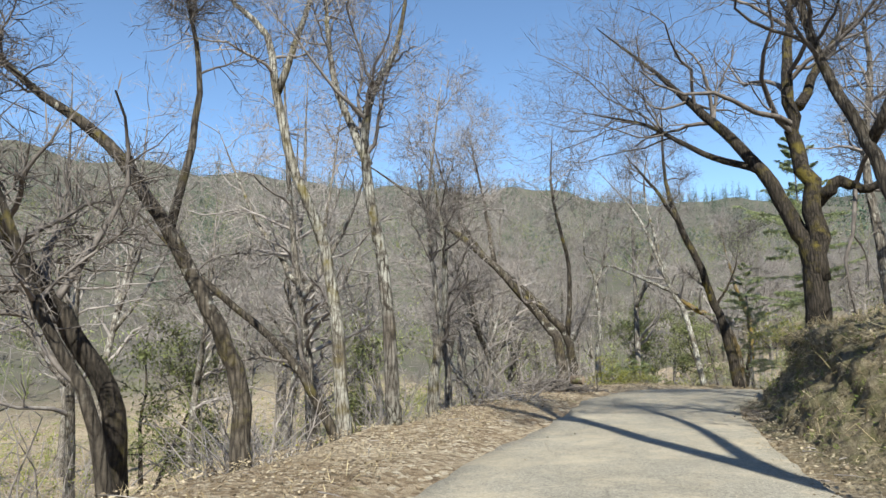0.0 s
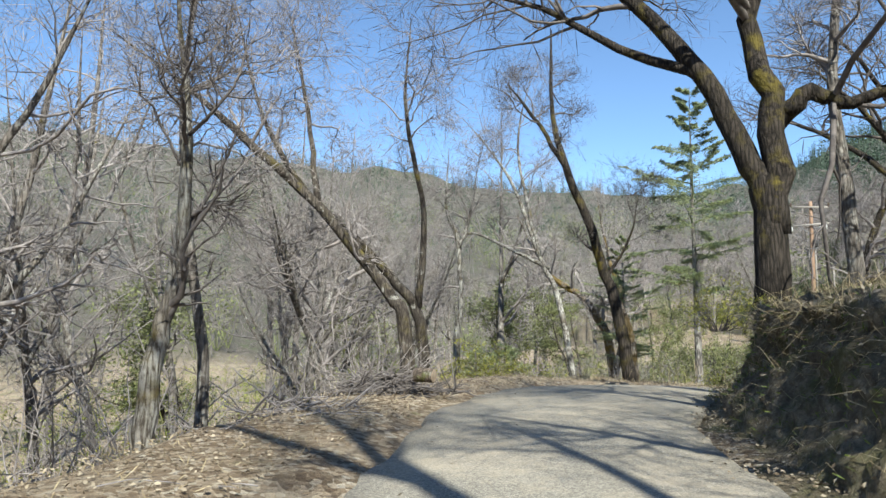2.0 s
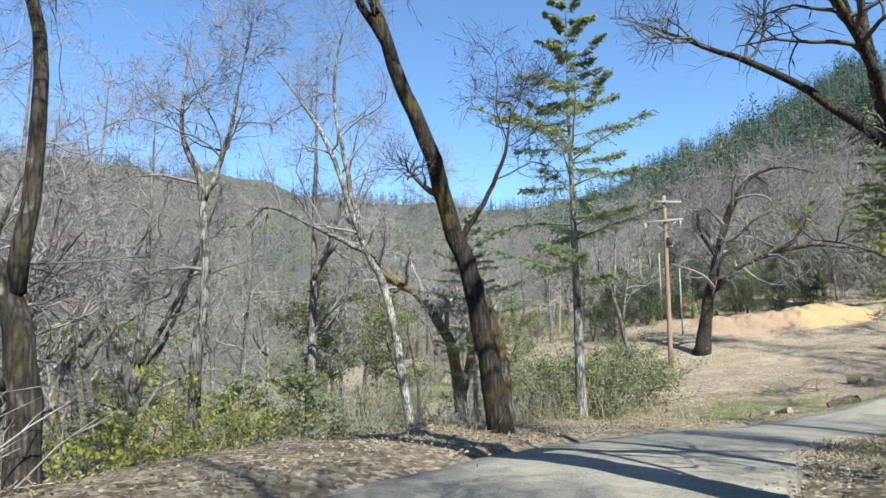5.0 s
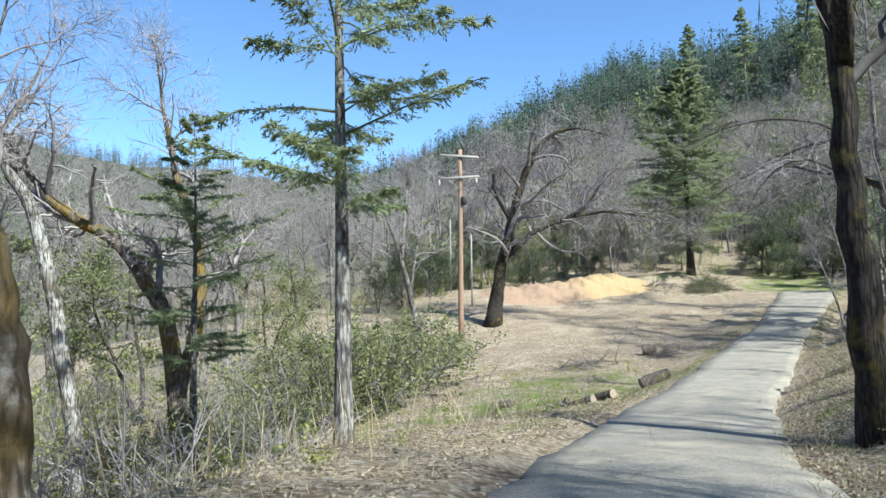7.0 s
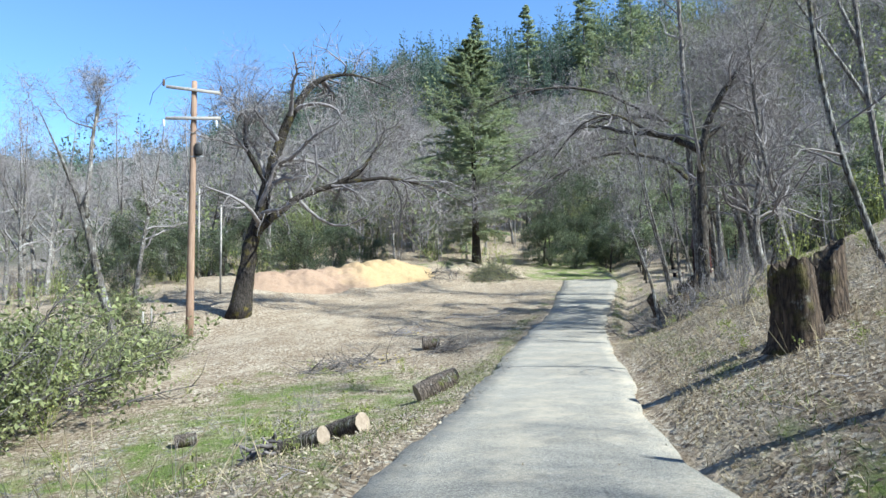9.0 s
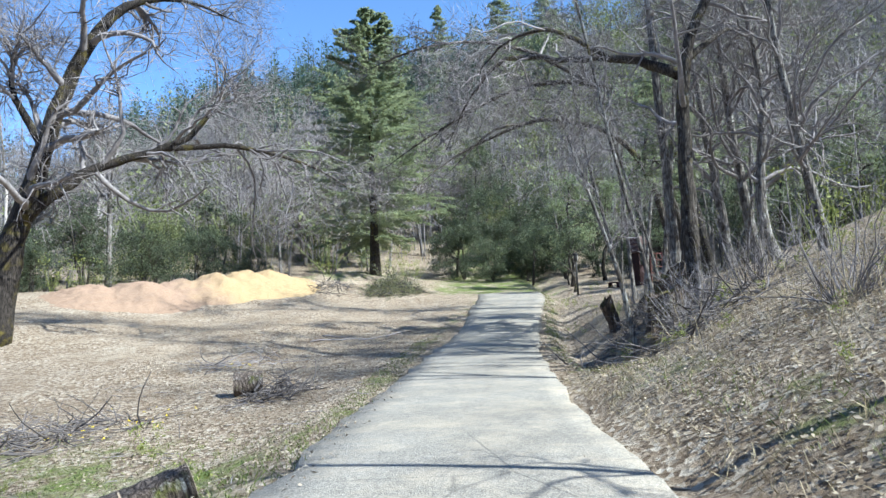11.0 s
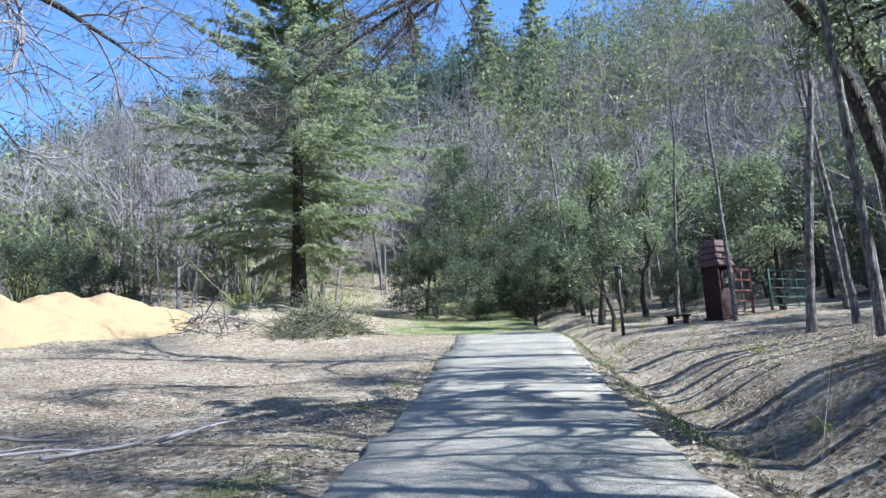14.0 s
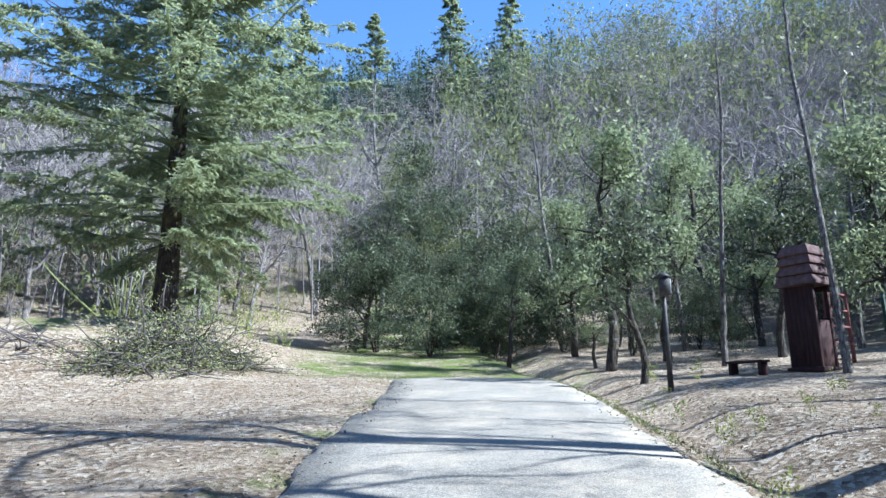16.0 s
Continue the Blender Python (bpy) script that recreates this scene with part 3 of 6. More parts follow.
def conifer(name, label, tall, spread, seed, low=0.12, whorls=34, per=7, sprigs=16, radius=0.22, lean=(0, 0), twig=1.0, gaps=0.0, droop=0.12, group="", needle=0.16, tips=9, bark_mat=None):
    """A fir: a straight trunk with whorls of needled boughs."""
    rng = np.random.RandomState(seed)
    tree = thing(name, label, "tree", group=group)
    trunk, crown = Shape(), Shape()
    u = np.linspace(0, 1, 16)
    line = np.stack([lean[0] * u**1.3, lean[1] * u**1.3, tall * u], 1) + 0.015 * tall * np.sin(u * 5 + seed)[:, None] * [0.25, 0.2, 0]
    trunk.tubes(line[None], (radius * (1 - 0.95 * u) + 0.35 * radius * np.exp(-14 * u))[None], 10)
    n = whorls * per
    h = np.repeat(low + (1 - low) * (np.arange(whorls) / whorls) ** 0.92, per) + rng.normal(size=n) * 0.024
    keep = rng.uniform(size=n) > gaps
    h = np.clip(h[keep], low, 0.985)
    n = len(h)
    turn = rng.uniform(0, 6.283, n)
    starts = np.stack([np.interp(h, u, line[:, c]) for c in range(3)], 1)
    shape = np.minimum(1, 0.45 + 2.2 * (h - low)) * (1 - h) ** 0.85 + 0.03
    lengths = spread * shape / max(shape.max(), 1e-6) * rng.uniform(0.45, 1.2, n)
    ways = np.stack([np.cos(turn), np.sin(turn), 0.55 * h - 0.05 + 0 * turn], 1)
    boughs = grow(rng, starts, ways, lengths, 6, 0.09, -droop)
    boughs[:, :, 2] += (0.12 * lengths)[:, None] * (np.linspace(0, 1, 7) ** 2.5)[None]
    crown.tubes(boughs, (0.006 + 0.008 * lengths)[:, None] * np.linspace(1, 0.25, 7)[None], 4, False)
    # side twigs in flat fans, each with short needled tips
    m = n * sprigs
    s, w, _, left = offshoots(rng, boughs, np.ones(boughs.shape[:2]), m, 0.14, 0.0)
    side = unit(np.cross(w, [0, 0, 1.0])) * rng.choice([-1, 1], m)[:, None]
    w2 = unit(w * 0.7 + side * rng.uniform(0.35, 1.0, m)[:, None] + 0.12 * rng.normal(size=(m, 3)) + np.array([0, 0, -0.3]) * rng.uniform(-0.2, 1.2, m)[:, None])
    local = spread * np.interp(s[:, 2] / tall, [low, low + 0.25, 1], [0.75, 1.0, 0.08])
    ln = np.clip(twig * local * (0.12 + 0.5 * left) * rng.uniform(0.4, 1.1, m), 0.1, 1.5)
    fans = grow(rng, s, w2, ln, 3, 0.14, -droop)
    crown.leaves(fans[:, 0], fans[:, 3] - fans[:, 0], np.tile([0, 0, 1.0], (m, 1)), ln, 0.014, 0.2)
    q = m * tips
    which, u = np.repeat(np.arange(m), tips), rng.uniform(0.05, 2.98, q)
    i, f = u.astype(int), (u % 1)[:, None]
    at = fans[which, i] * (1 - f) + fans[which, i + 1] * f
    ahead = unit(fans[which, i + 1] - fans[which, i])
    out = unit(ahead * 0.75 + unit(np.cross(ahead, [0, 0, 1.0])) * (rng.choice([-1, 1], q) * rng.uniform(0.2, 1.0, q))[:, None] + 0.3 * rng.normal(size=(q, 3)) + [0, 0, -0.15])
    crown.leaves(at, out, unit(np.array([0, 0, 1.0]) + 0.5 * rng.normal(size=(q, 3))), needle * rng.uniform(0.5, 1.3, q), 0.26 * needle, 0.12)
    part("trunk", trunk, bark_mat or BARK_FIR, tree)
    part("crown", crown, NEEDLES, tree, "drooping green needle sprays")
    return tree


def shrub(name, label, wide, tall, seed, leaf_mat, stems=40, leaves=4200, leaf=0.06, twig_mat=None, group="", category="shrub", trunk=0.0):
    """A many-stemmed bush with small leaves."""
    rng = np.random.RandomState(seed)
    bush = thing(name, label, category, group=group)
    wood, crown = Shape(), Shape()
    turn = rng.uniform(0, 6.283, stems)
    out = rng.uniform(0.05, 1, stems) ** 0.6
    starts = np.stack([0.15 * wide * out * np.cos(turn), 0.15 * wide * out * np.sin(turn), np.full(stems, trunk)], 1)
    starts[:, 2] -= 0.1
    ways = np.stack([out * np.cos(turn) * wide / tall * 1.25, out * np.sin(turn) * wide / tall * 1.25, np.ones(stems)], 1)
    lengths = tall * rng.uniform(0.35, 1.25, stems) * (1 - 0.15 * out)
    l1 = grow(rng, starts, ways, lengths, 6, 0.2, 0.03)
    r1 = (0.006 + 0.006 * tall * rng.uniform(0.5, 1, stems))[:, None] * np.linspace(1, 0.3, 7)[None]
    wood.tubes(l1, r1, 4, False)
    if trunk:
        foot = np.array([[[0, 0, -0.2], [0.05, 0, 0.4 * trunk], [0, 0.05, trunk]]], float)
        wood.tubes(foot, np.array([[0.05, 0.042, 0.038]]) * tall * 0.6, 8)
    s, w, r, left = offshoots(rng, l1, r1, stems * 8, 0.25, 0.6)
    l2 = grow(rng, s, w, 0.32 * tall * rng.uniform(0.4, 1.1, len(s)), 3, 0.35, 0.0)
    wood.spikes(l2[:, 0], l2[:, 1], l2[:, 3], 0.006)
    share = rng.uniform(size=len(l2)) ** 2.5
    clumps = l2[rng.choice(len(l2), leaves, p=share / share.sum()), rng.randint(1, 4, leaves)]
    places = clumps + rng.normal(size=(leaves, 3)) * 0.045 * tall**0.5
    crown.leaves(places, rng.normal(size=(leaves, 3)), unit(rng.normal(size=(leaves, 3)) + [0, 0, 1.2]), leaf * rng.uniform(0.6, 1.4, leaves), 0.5 * leaf * rng.uniform(0.7, 1.3, leaves))
    part("wood", wood, twig_mat or TWIG_DARK, bush)
    part("foliage", crown, leaf_mat, bush)
    return bush


# ---- ground and road ----
def ground_sheet():
    n = 440
    u = np.linspace(-1, 1, n)
    step = 26 * np.sinh(4.55 * u)
    gx, gy = np.meshgrid(20 + step, 26 + step, indexing="ij")
    x, y = gx.ravel(), gy.ravel()
    z = height(x, y)
    s, off, zr = along(x, y)
    on_road = (off < np.interp(s, *EDGE_LEFT) + 0.3) & (-off < np.interp(s, *EDGE_RIGHT) + 0.3) & (s > -60) & (s < 80)
    z = np.where(on_road, np.minimum(z, zr - 0.07), z)
    i = np.arange(n * n).reshape(n, n)
    faces = np.stack([i[:-1, :-1], i[1:, :-1], i[1:, 1:], i[:-1, 1:]], -1).reshape(-1, 4)
    ground = part("ground", Shape().put(np.stack([x, y, z], 1), faces), GROUND)
    tagged(ground, "leaf-strewn ground with grass patches and wooded hills", "ground", kind="structure")
    far = np.hypot(x - 20, y - 25)
    green = 0.15 + 0.42 * ease(s, 31, 35) * (1 - ease(s, 45, 50)) * ease(off, 1.7, 3.0) * (1 - ease(off, 7, 11))
    green = np.maximum(green, 0.62 * ease(s, 78, 81) * (1 - ease(off, 3, 7)) * ease(off, -7, -1))
    green = np.maximum(green, 0.4 * (1 - ease(np.abs(np.abs(off) - 2.0), 0.2, 0.7)) * ease(s, 24, 30))
    green = np.maximum(green, 0.36 * ease(off - 0.25 * np.maximum(s - 30, 0), 5, 9) * (1 - ease(s, 44, 54)))
    green = np.where(off > 4, green * (1 - 0.9 * ease(s, 49, 54) * (1 - ease(s, 76, 80))), green)
    green = np.maximum(green, 0.55 * np.exp(-(((x - 52) / 7.0) ** 2 + ((y - 60.5) / 3.4) ** 2)))
    forest = np.maximum(ease(far, 55, 95), 0.8 * ease(-off, 8, 18))
    bare = 0.8 * ease(-off, 1.7, 2.2) * (1 - ease(-off, 2.6, 3.6)) * (1 - ease(s, 19, 21.5))
    for key, values in (("green", green), ("forest", forest), ("bare", bare)):
        ground.data.attributes.new(key, "FLOAT", "POINT").data.foreach_set("value", values.astype(np.float32))
    return ground


def road_strip():
    s = np.arange(-58, 79.6, 0.25)
    mid = np.stack([np.interp(s, LINE_S, LINE[:, c]) for c in range(3)], 1)
    way = unit(np.gradient(mid, axis=0) * [1, 1, 0])
    left = np.stack([-way[:, 1], way[:, 0], 0 * s], 1)
    rng = np.random.RandomState(4)
    rough = np.convolve(rng.normal(size=len(s) + 8), np.ones(3) / 3, "same")[4:-4]
    rough2 = np.convolve(rng.normal(size=len(s) + 8), np.ones(5) / 5, "same")[4:-4]
    wide = np.interp(s, *EDGE_LEFT) + 0.09 * rough
    narrow = np.interp(s, *EDGE_RIGHT) + 0.08 * rough2
    rows = []
    for u in (-1.0, -0.97, -0.7, -0.35, 0.0, 0.35, 0.7, 0.97, 1.0):
        over = np.where(u > 0, wide, narrow)
        lift = -0.07 if abs(u) == 1 else 0.025 + 0.03 * (1 - u * u)
        rows.append(mid + left * (over * u)[:, None] + np.array([0, 0, lift]))
    points = np.stack(rows, 1)
    k = len(rows)
    i = np.arange(len(s) * k).reshape(len(s), k)
    faces = np.stack([i[:-1, 1:], i[:-1, :-1], i[1:, :-1], i[1:, 1:]], -1).reshape(-1, 4)
    road = part("road", Shape().put(points, faces), ASPHALT)
    return tagged(road, "worn pale grey asphalt lane with crumbling edges", "road", kind="structure")


def cut_bank():
    """The lumpy earth face beside the lane; gives back places on it and the way out of it."""
    rng = np.random.RandomState(21)
    s = np.arange(-3, 20, 0.09)
    foot, tall, run = bank_lines(s)
    under = 0.2 * ease(s, 10, 13) * (1 - ease(s, 17, 19))
    mid = np.stack([np.interp(s, LINE_S, LINE[:, c]) for c in range(3)], 1)
    way = unit(np.gradient(mid, axis=0) * [1, 1, 0])
    right = np.stack([way[:, 1], -way[:, 0], 0 * s], 1)
    rows = [(foot - 0.5, 0 * s - 0.12)]
    rows += [(foot + run * f + under * math.sin(math.pi * f), tall * f**0.9) for f in np.linspace(0, 1, 26)]
    rows += [(foot + run + 2.7 * g, tall + 0.22 * 2.7 * g - 0.16 * max(0, g - 0.6)) for g in np.linspace(0.05, 1, 18)]
    points = np.stack([mid + right * off[:, None] + np.array([0, 0, 1.0]) * z[:, None] for off, z in rows], 1)
    normal = unit(np.cross(np.gradient(points, axis=1), np.gradient(points, axis=0)))
    a, b = np.meshgrid(s, np.arange(len(rows)) * 0.07, indexing="ij")
    lump = 0.09 * waves(a, b, 0.9, 31) + 0.055 * waves(a, b, 0.42, 32) + 0.03 * waves(a, b, 0.2, 33) + 0.012 * rng.normal(size=a.shape)
    fade = np.minimum(1, np.arange(len(rows)) / 2.0) * np.minimum(1, (len(rows) - 1 - np.arange(len(rows))) / 6.0)
    points = points + normal * (lump * fade * ease(a, -3, -1.5) * (1 - ease(a, 18.6, 20)))[..., None]
    k = len(rows)
    i = np.arange(len(s) * k).reshape(len(s), k)
    faces = np.stack([i[:-1, :-1], i[:-1, 1:], i[1:, 1:], i[1:, :-1]], -1).reshape(-1, 4)
    tagged(part("bank", Shape().put(points, faces), BANK_EARTH), "steep earth cut bank with moss and roots", "bank", kind="structure")
    return points, normal


ground_sheet()
road_strip()
bank_points, bank_ways = cut_bank()


def scatter(rng, count, s_range, off_range, power=1.0):
    """Places on the ground beside the road, with their height."""
    s = rng.uniform(*s_range, count)
    off = off_range[0] + (off_range[1] - off_range[0]) * rng.uniform(size=count) ** power
    mid = np.stack([np.interp(s, LINE_S, LINE[:, c]) for c in range(2)], 1)
    ahead = np.stack([np.interp(s + 0.3, LINE_S, LINE[:, c]) for c in range(2)], 1) - mid
    ahead = unit(ahead)
    xy = mid + np.stack([-ahead[:, 1], ahead[:, 0]], 1) * off[:, None]
    return np.column_stack([xy, height(xy[:, 0], xy[:, 1])])


# ---- trees that stand by the road ----
def hero(name, label, foot, lines, seed, trunk_mat, twig_mat, **more):
    """lines: (points in the world, first radius, last radius)."""
    z = ground_at(*foot)
    base = np.array([foot[0], foot[1], z - 0.15])
    guides = [(np.array(points, float) - base, a, b) for points, a, b in lines]
    guides[0] = (np.vstack([[0, 0, 0], guides[0][0]]), *guides[0][1:])
    tree = bare_tree(name, label, guides, seed, trunk_mat, twig_mat, **more)
    tree.matrix_basis = pose(*base)
    return tree


hero("oak_tree", "large mossy leafless oak on top of the cut bank", (5.1, 16.15),
     [([(5.1, 16.2, 3.0), (4.9, 16.3, 3.7), (4.3, 16.5, 5.2), (3.4, 16.9, 6.6), (2.2, 17.4, 8.2), (0.8, 18.2, 10.0)], 0.3, 0.05),
      ([(5.15, 16.2, 2.6), (5.2, 16.1, 4.1), (5.0, 16.2, 5.7), (4.9, 16.2, 7.4), (5.3, 16.6, 9.5), (5.2, 17.2, 11.5)], 0.26, 0.05),
      ([(5.2, 16.1, 4.3), (5.7, 15.9, 4.75), (6.2, 15.7, 4.5), (7.2, 15.2, 4.9), (8.5, 14.6, 5.6)], 0.17, 0.04),
      ([(4.3, 16.5, 5.2), (3.1, 17.0, 5.9), (1.9, 17.6, 6.9), (0.3, 18.2, 7.6)], 0.1, 0.03),
      ([(5.1, 16.2, 6.6), (6.3, 16.8, 8.4), (7.6, 17.4, 9.4)], 0.13, 0.03)], 11, BARK_BLACK, TWIG_DARK, reach=3.8, boughs=70, branches=380, twigs=2200, fine=6000, low=0.4)
hero("oak_tree", "dark mossy oak leaning over the lane from the bank", (4.7, 10.3),
     [([(4.4, 10.6, 3.7), (4.1, 10.8, 4.8), (3.8, 11.0, 5.9), (3.5, 11.2, 7.6), (2.6, 11.6, 9.6)], 0.12, 0.05),
      ([(4.3, 10.7, 4.2), (5.0, 9.6, 6.4), (4.6, 8.2, 8.6), (4.0, 7.0, 10.2)], 0.08, 0.03)], 36, BARK_DARK, TWIG_DARK, reach=3.2, boughs=46, branches=260, twigs=1500, low=0.45)
hero("oak_tree", "slim oak standing on the bank behind the big one", (6.9, 16.9),
     [([(6.8, 17.0, 3.4), (6.7, 17.0, 5.4), (7.1, 17.2, 8.0), (7.0, 17.6, 10.5)], 0.15, 0.04)], 37, BARK_GREY, TWIG, reach=2.2, boughs=20, low=0.4)
hero("oak_tree", "branching oak on the slope above the lane", (5.6, 4.2),
     [([(5.4, 4.4, 4.0), (5.0, 4.8, 6.0), (4.8, 5.2, 9.0)], 0.24, 0.06), ([(5.3, 4.5, 4.6), (3.9, 5.0, 6.6), (2.4, 5.6, 8.4)], 0.14, 0.04)], 38, BARK_DARK, TWIG_DARK, reach=2.8, boughs=30, low=0.5)
hero("oak_tree", "old oak whose limb reaches over the lane", (4.4, -2.2),
     [([(3.8, -1.0, 4.0), (2.6, 1.0, 7.2), (1.6, 2.6, 9.6), (0.6, 3.8, 11.5)], 0.24, 0.07), ([(3.0, 0.4, 6.2), (3.2, 2.6, 8.0), (2.6, 4.6, 9.4)], 0.13, 0.04), ([(2.0, 2.0, 8.8), (0.4, 2.6, 10.2), (-1.4, 3.4, 11.2)], 0.12, 0.04)], 39, BARK_DARK, TWIG_DARK, reach=2.4, boughs=24, low=0.5)
hero("overhanging_oak", "oak on the slope with twiggy limbs over the lane", (48.6, 36.6),
     [([(48.4, 37.0, 4.0), (47.9, 38.2, 7.6), (47.2, 40.6, 9.6), (46.0, 44.0, 9.8), (44.6, 48.0, 8.0), (44.0, 50.6, 6.6)], 0.24, 0.04), ([(47.2, 40.6, 9.6), (45.0, 43.0, 11.2), (42.6, 46.0, 11.4), (40.6, 49.0, 10.2)], 0.12, 0.03),
      ([(46.0, 44.0, 9.8), (46.4, 47.0, 9.4), (46.8, 50.0, 8.2)], 0.09, 0.02), ([(47.9, 38.2, 7.6), (49.0, 37.6, 10.5), (49.4, 38.0, 13.0)], 0.13, 0.03)], 45, BARK_DARK, TWIG_DARK, reach=2.8, boughs=80, branches=420, twigs=2200, fine=3600, low=0.4, lift=-0.06, thick=1.3)
hero("drooping_oak", "oak whose drooping twiggy limb hangs over the lane", (45.8, 37.2),
     [([(45.6, 37.4, 2.5), (45.2, 38.0, 5.0), (44.4, 38.9, 6.4), (43.2, 40.3, 7.0), (42.1, 41.6, 6.9), (41.0, 43.6, 6.0), (39.8, 44.3, 5.1), (38.7, 44.6, 4.2)], 0.17, 0.03),
      ([(42.1, 41.6, 6.9), (40.8, 42.2, 6.5), (39.8, 43.0, 5.4), (39.2, 43.4, 4.7)], 0.07, 0.02), ([(45.2, 38.0, 5.0), (45.8, 37.8, 7.5), (45.6, 37.4, 10.0)], 0.12, 0.03), ([(43.2, 40.3, 7.0), (42.0, 40.6, 7.6), (40.8, 41.4, 7.4), (39.8, 42.0, 6.6)], 0.06, 0.02)], 46, BARK_DARK, TWIG_DARK, reach=1.8, boughs=44, branches=240, twigs=1100, fine=2600, low=0.4, lift=-0.12, thick=1.1)
hero("slope_oak", "slim pale leafless tree high on the slope", (31.4, 27.8),
     [([(31.35, 27.9, 2.0), (31.2, 28.2, 5.5), (31.4, 28.4, 8.5), (31.2, 28.8, 12.0)], 0.11, 0.04), ([(31.3, 28.1, 4.6), (30.6, 29.0, 6.6), (30.0, 30.0, 8.6)], 0.06, 0.025), ([(31.3, 28.3, 6.4), (32.2, 29.0, 8.4), (32.8, 29.8, 10.6)], 0.06, 0.02)], 47, BARK_GREY, TWIG, reach=2.8, boughs=36, branches=220, twigs=1100, fine=2600, low=0.35)
hero("leaning_tree", "mossy pale-barked leafless tree leaning over the slope", (-3.7, 10.2),
     [([(-3.8, 10.2, 1.2), (-4.0, 10.1, 3.0), (-4.4, 9.9, 4.2), (-4.7, 9.8, 5.5), (-4.9, 9.8, 6.6), (-5.6, 9.5, 7.6), (-6.0, 9.3, 10.5)], 0.12, 0.04),
      ([(-4.7, 9.8, 5.6), (-4.3, 10.2, 7.4), (-4.2, 10.6, 9.6)], 0.07, 0.02)], 12, BARK_MOSSY, TWIG, reach=2.0, boughs=22, low=0.5)
hero("leaning_tree", "grey lichen-spotted leafless tree at the road's edge", (-2.84, 9.9),
     [([(-2.8, 9.7, 0.8), (-2.9, 9.7, 2.5), (-3.1, 9.6, 3.9), (-3.1, 9.6, 5.1), (-2.6, 9.8, 6.4), (-2.3, 9.9, 9.0)], 0.13, 0.04),
      ([(-3.1, 9.6, 4.2), (-3.7, 9.7, 5.8), (-3.9, 9.9, 8.0)], 0.08, 0.025)], 13, BARK_PALE, TWIG, reach=2.2, boughs=26, low=0.5)
hero("leaning_tree", "dark leafless tree leaning far out over the slope", (-3.9, 7.2),
     [([(-3.9, 7.2, 1.0), (-4.3, 7.0, 2.1), (-4.6, 6.8, 2.8), (-5.2, 6.5, 3.8), (-6.0, 6.1, 4.5), (-7.4, 5.6, 6.0)], 0.12, 0.05),
      ([(-4.6, 6.8, 2.8), (-4.5, 7.2, 4.6), (-4.9, 7.4, 6.4)], 0.06, 0.02)], 14, BARK_DARK, TWIG_DARK, reach=1.7, boughs=16, low=0.5)
hero("leaning_tree", "dark trunk leaning to the valley side", (-4.5, 5.9),
     [([(-4.4, 5.7, 0.9), (-4.75, 5.4, 1.8), (-5.1, 5.1, 2.5), (-6.0, 4.6, 4.2)], 0.13, 0.06)], 15, BARK_BLACK, TWIG_DARK, reach=2.6, boughs=12, branches=80, twigs=400, fine=1100)
hero("leaning_tree", "thin mossy trunk among the roadside trees", (-4.0, 5.2),
     [([(-4.05, 4.95, 1.0), (-4.35, 4.7, 1.8), (-4.9, 4.4, 3.6)], 0.07, 0.04)], 16, BARK_DARK, TWIG_DARK, reach=1.2, boughs=8, twigs=300, fine=700)
hero("leaning_tree", "dark low stem arching out over the slope", (-3.9, 10.7),
     [([(-4.2, 10.5, 0.4), (-4.8, 10.3, 1.4), (-6.0, 9.8, 2.6), (-7.2, 9.5, 3.9)], 0.1, 0.04)], 17, BARK_DARK, TWIG_DARK, reach=1.4, boughs=10, twigs=400, fine=900)
hero("leaning_tree", "tall leafless oak stem leaning over the brush pile", (-0.6, 19.4),
     [([(-0.7, 19.4, 1.3), (-1.1, 19.4, 2.0), (-2.4, 19.3, 3.6), (-3.9, 19.2, 5.0), (-4.9, 19.1, 5.9), (-6.6, 19.0, 7.2)], 0.17, 0.05),
      ([(-2.4, 19.3, 3.6), (-2.7, 19.6, 5.6), (-3.2, 20.0, 8.0)], 0.08, 0.02)], 18, BARK_DARK, TWIG, reach=2.3, boughs=24, low=0.4)
hero("leaning_tree", "second leaning oak stem behind the brush pile", (-0.3, 20.4),
     [([(-0.4, 20.4, 1.3), (-0.9, 20.4, 2.1), (-1.7, 20.4, 3.0), (-3.0, 20.3, 4.3), (-3.9, 20.3, 6.0), (-4.6, 20.6, 8.6)], 0.15, 0.04),
      ([(-0.45, 20.4, 1.6), (-0.3, 20.4, 3.6), (-0.7, 20.4, 5.8), (-0.6, 20.6, 8.2)], 0.09, 0.025)], 19, BARK_DARK, TWIG, reach=2.2, boughs=24, low=0.4)
hero("leaning_tree", "short mossy trunk at the edge of the slope", (-2.9, 12.8),
     [([(-2.85, 12.8, 0.8), (-2.7, 12.9, 1.7), (-2.6, 12.9, 3.2), (-2.9, 13.1, 5.4)], 0.13, 0.04)], 20, BARK_MOSSY, TWIG_DARK, reach=1.6, boughs=14, twigs=500, fine=1200)
hero("leaning_tree", "slender dark tree at the edge of the slope", (-2.9, 14.4),
     [([(-2.9, 14.4, 0.9), (-3.1, 14.3, 2.6), (-3.2, 14.3, 4.6), (-2.9, 14.6, 7.5)], 0.09, 0.03)], 21, BARK_GREY, TWIG, reach=1.8, boughs=18, low=0.45)
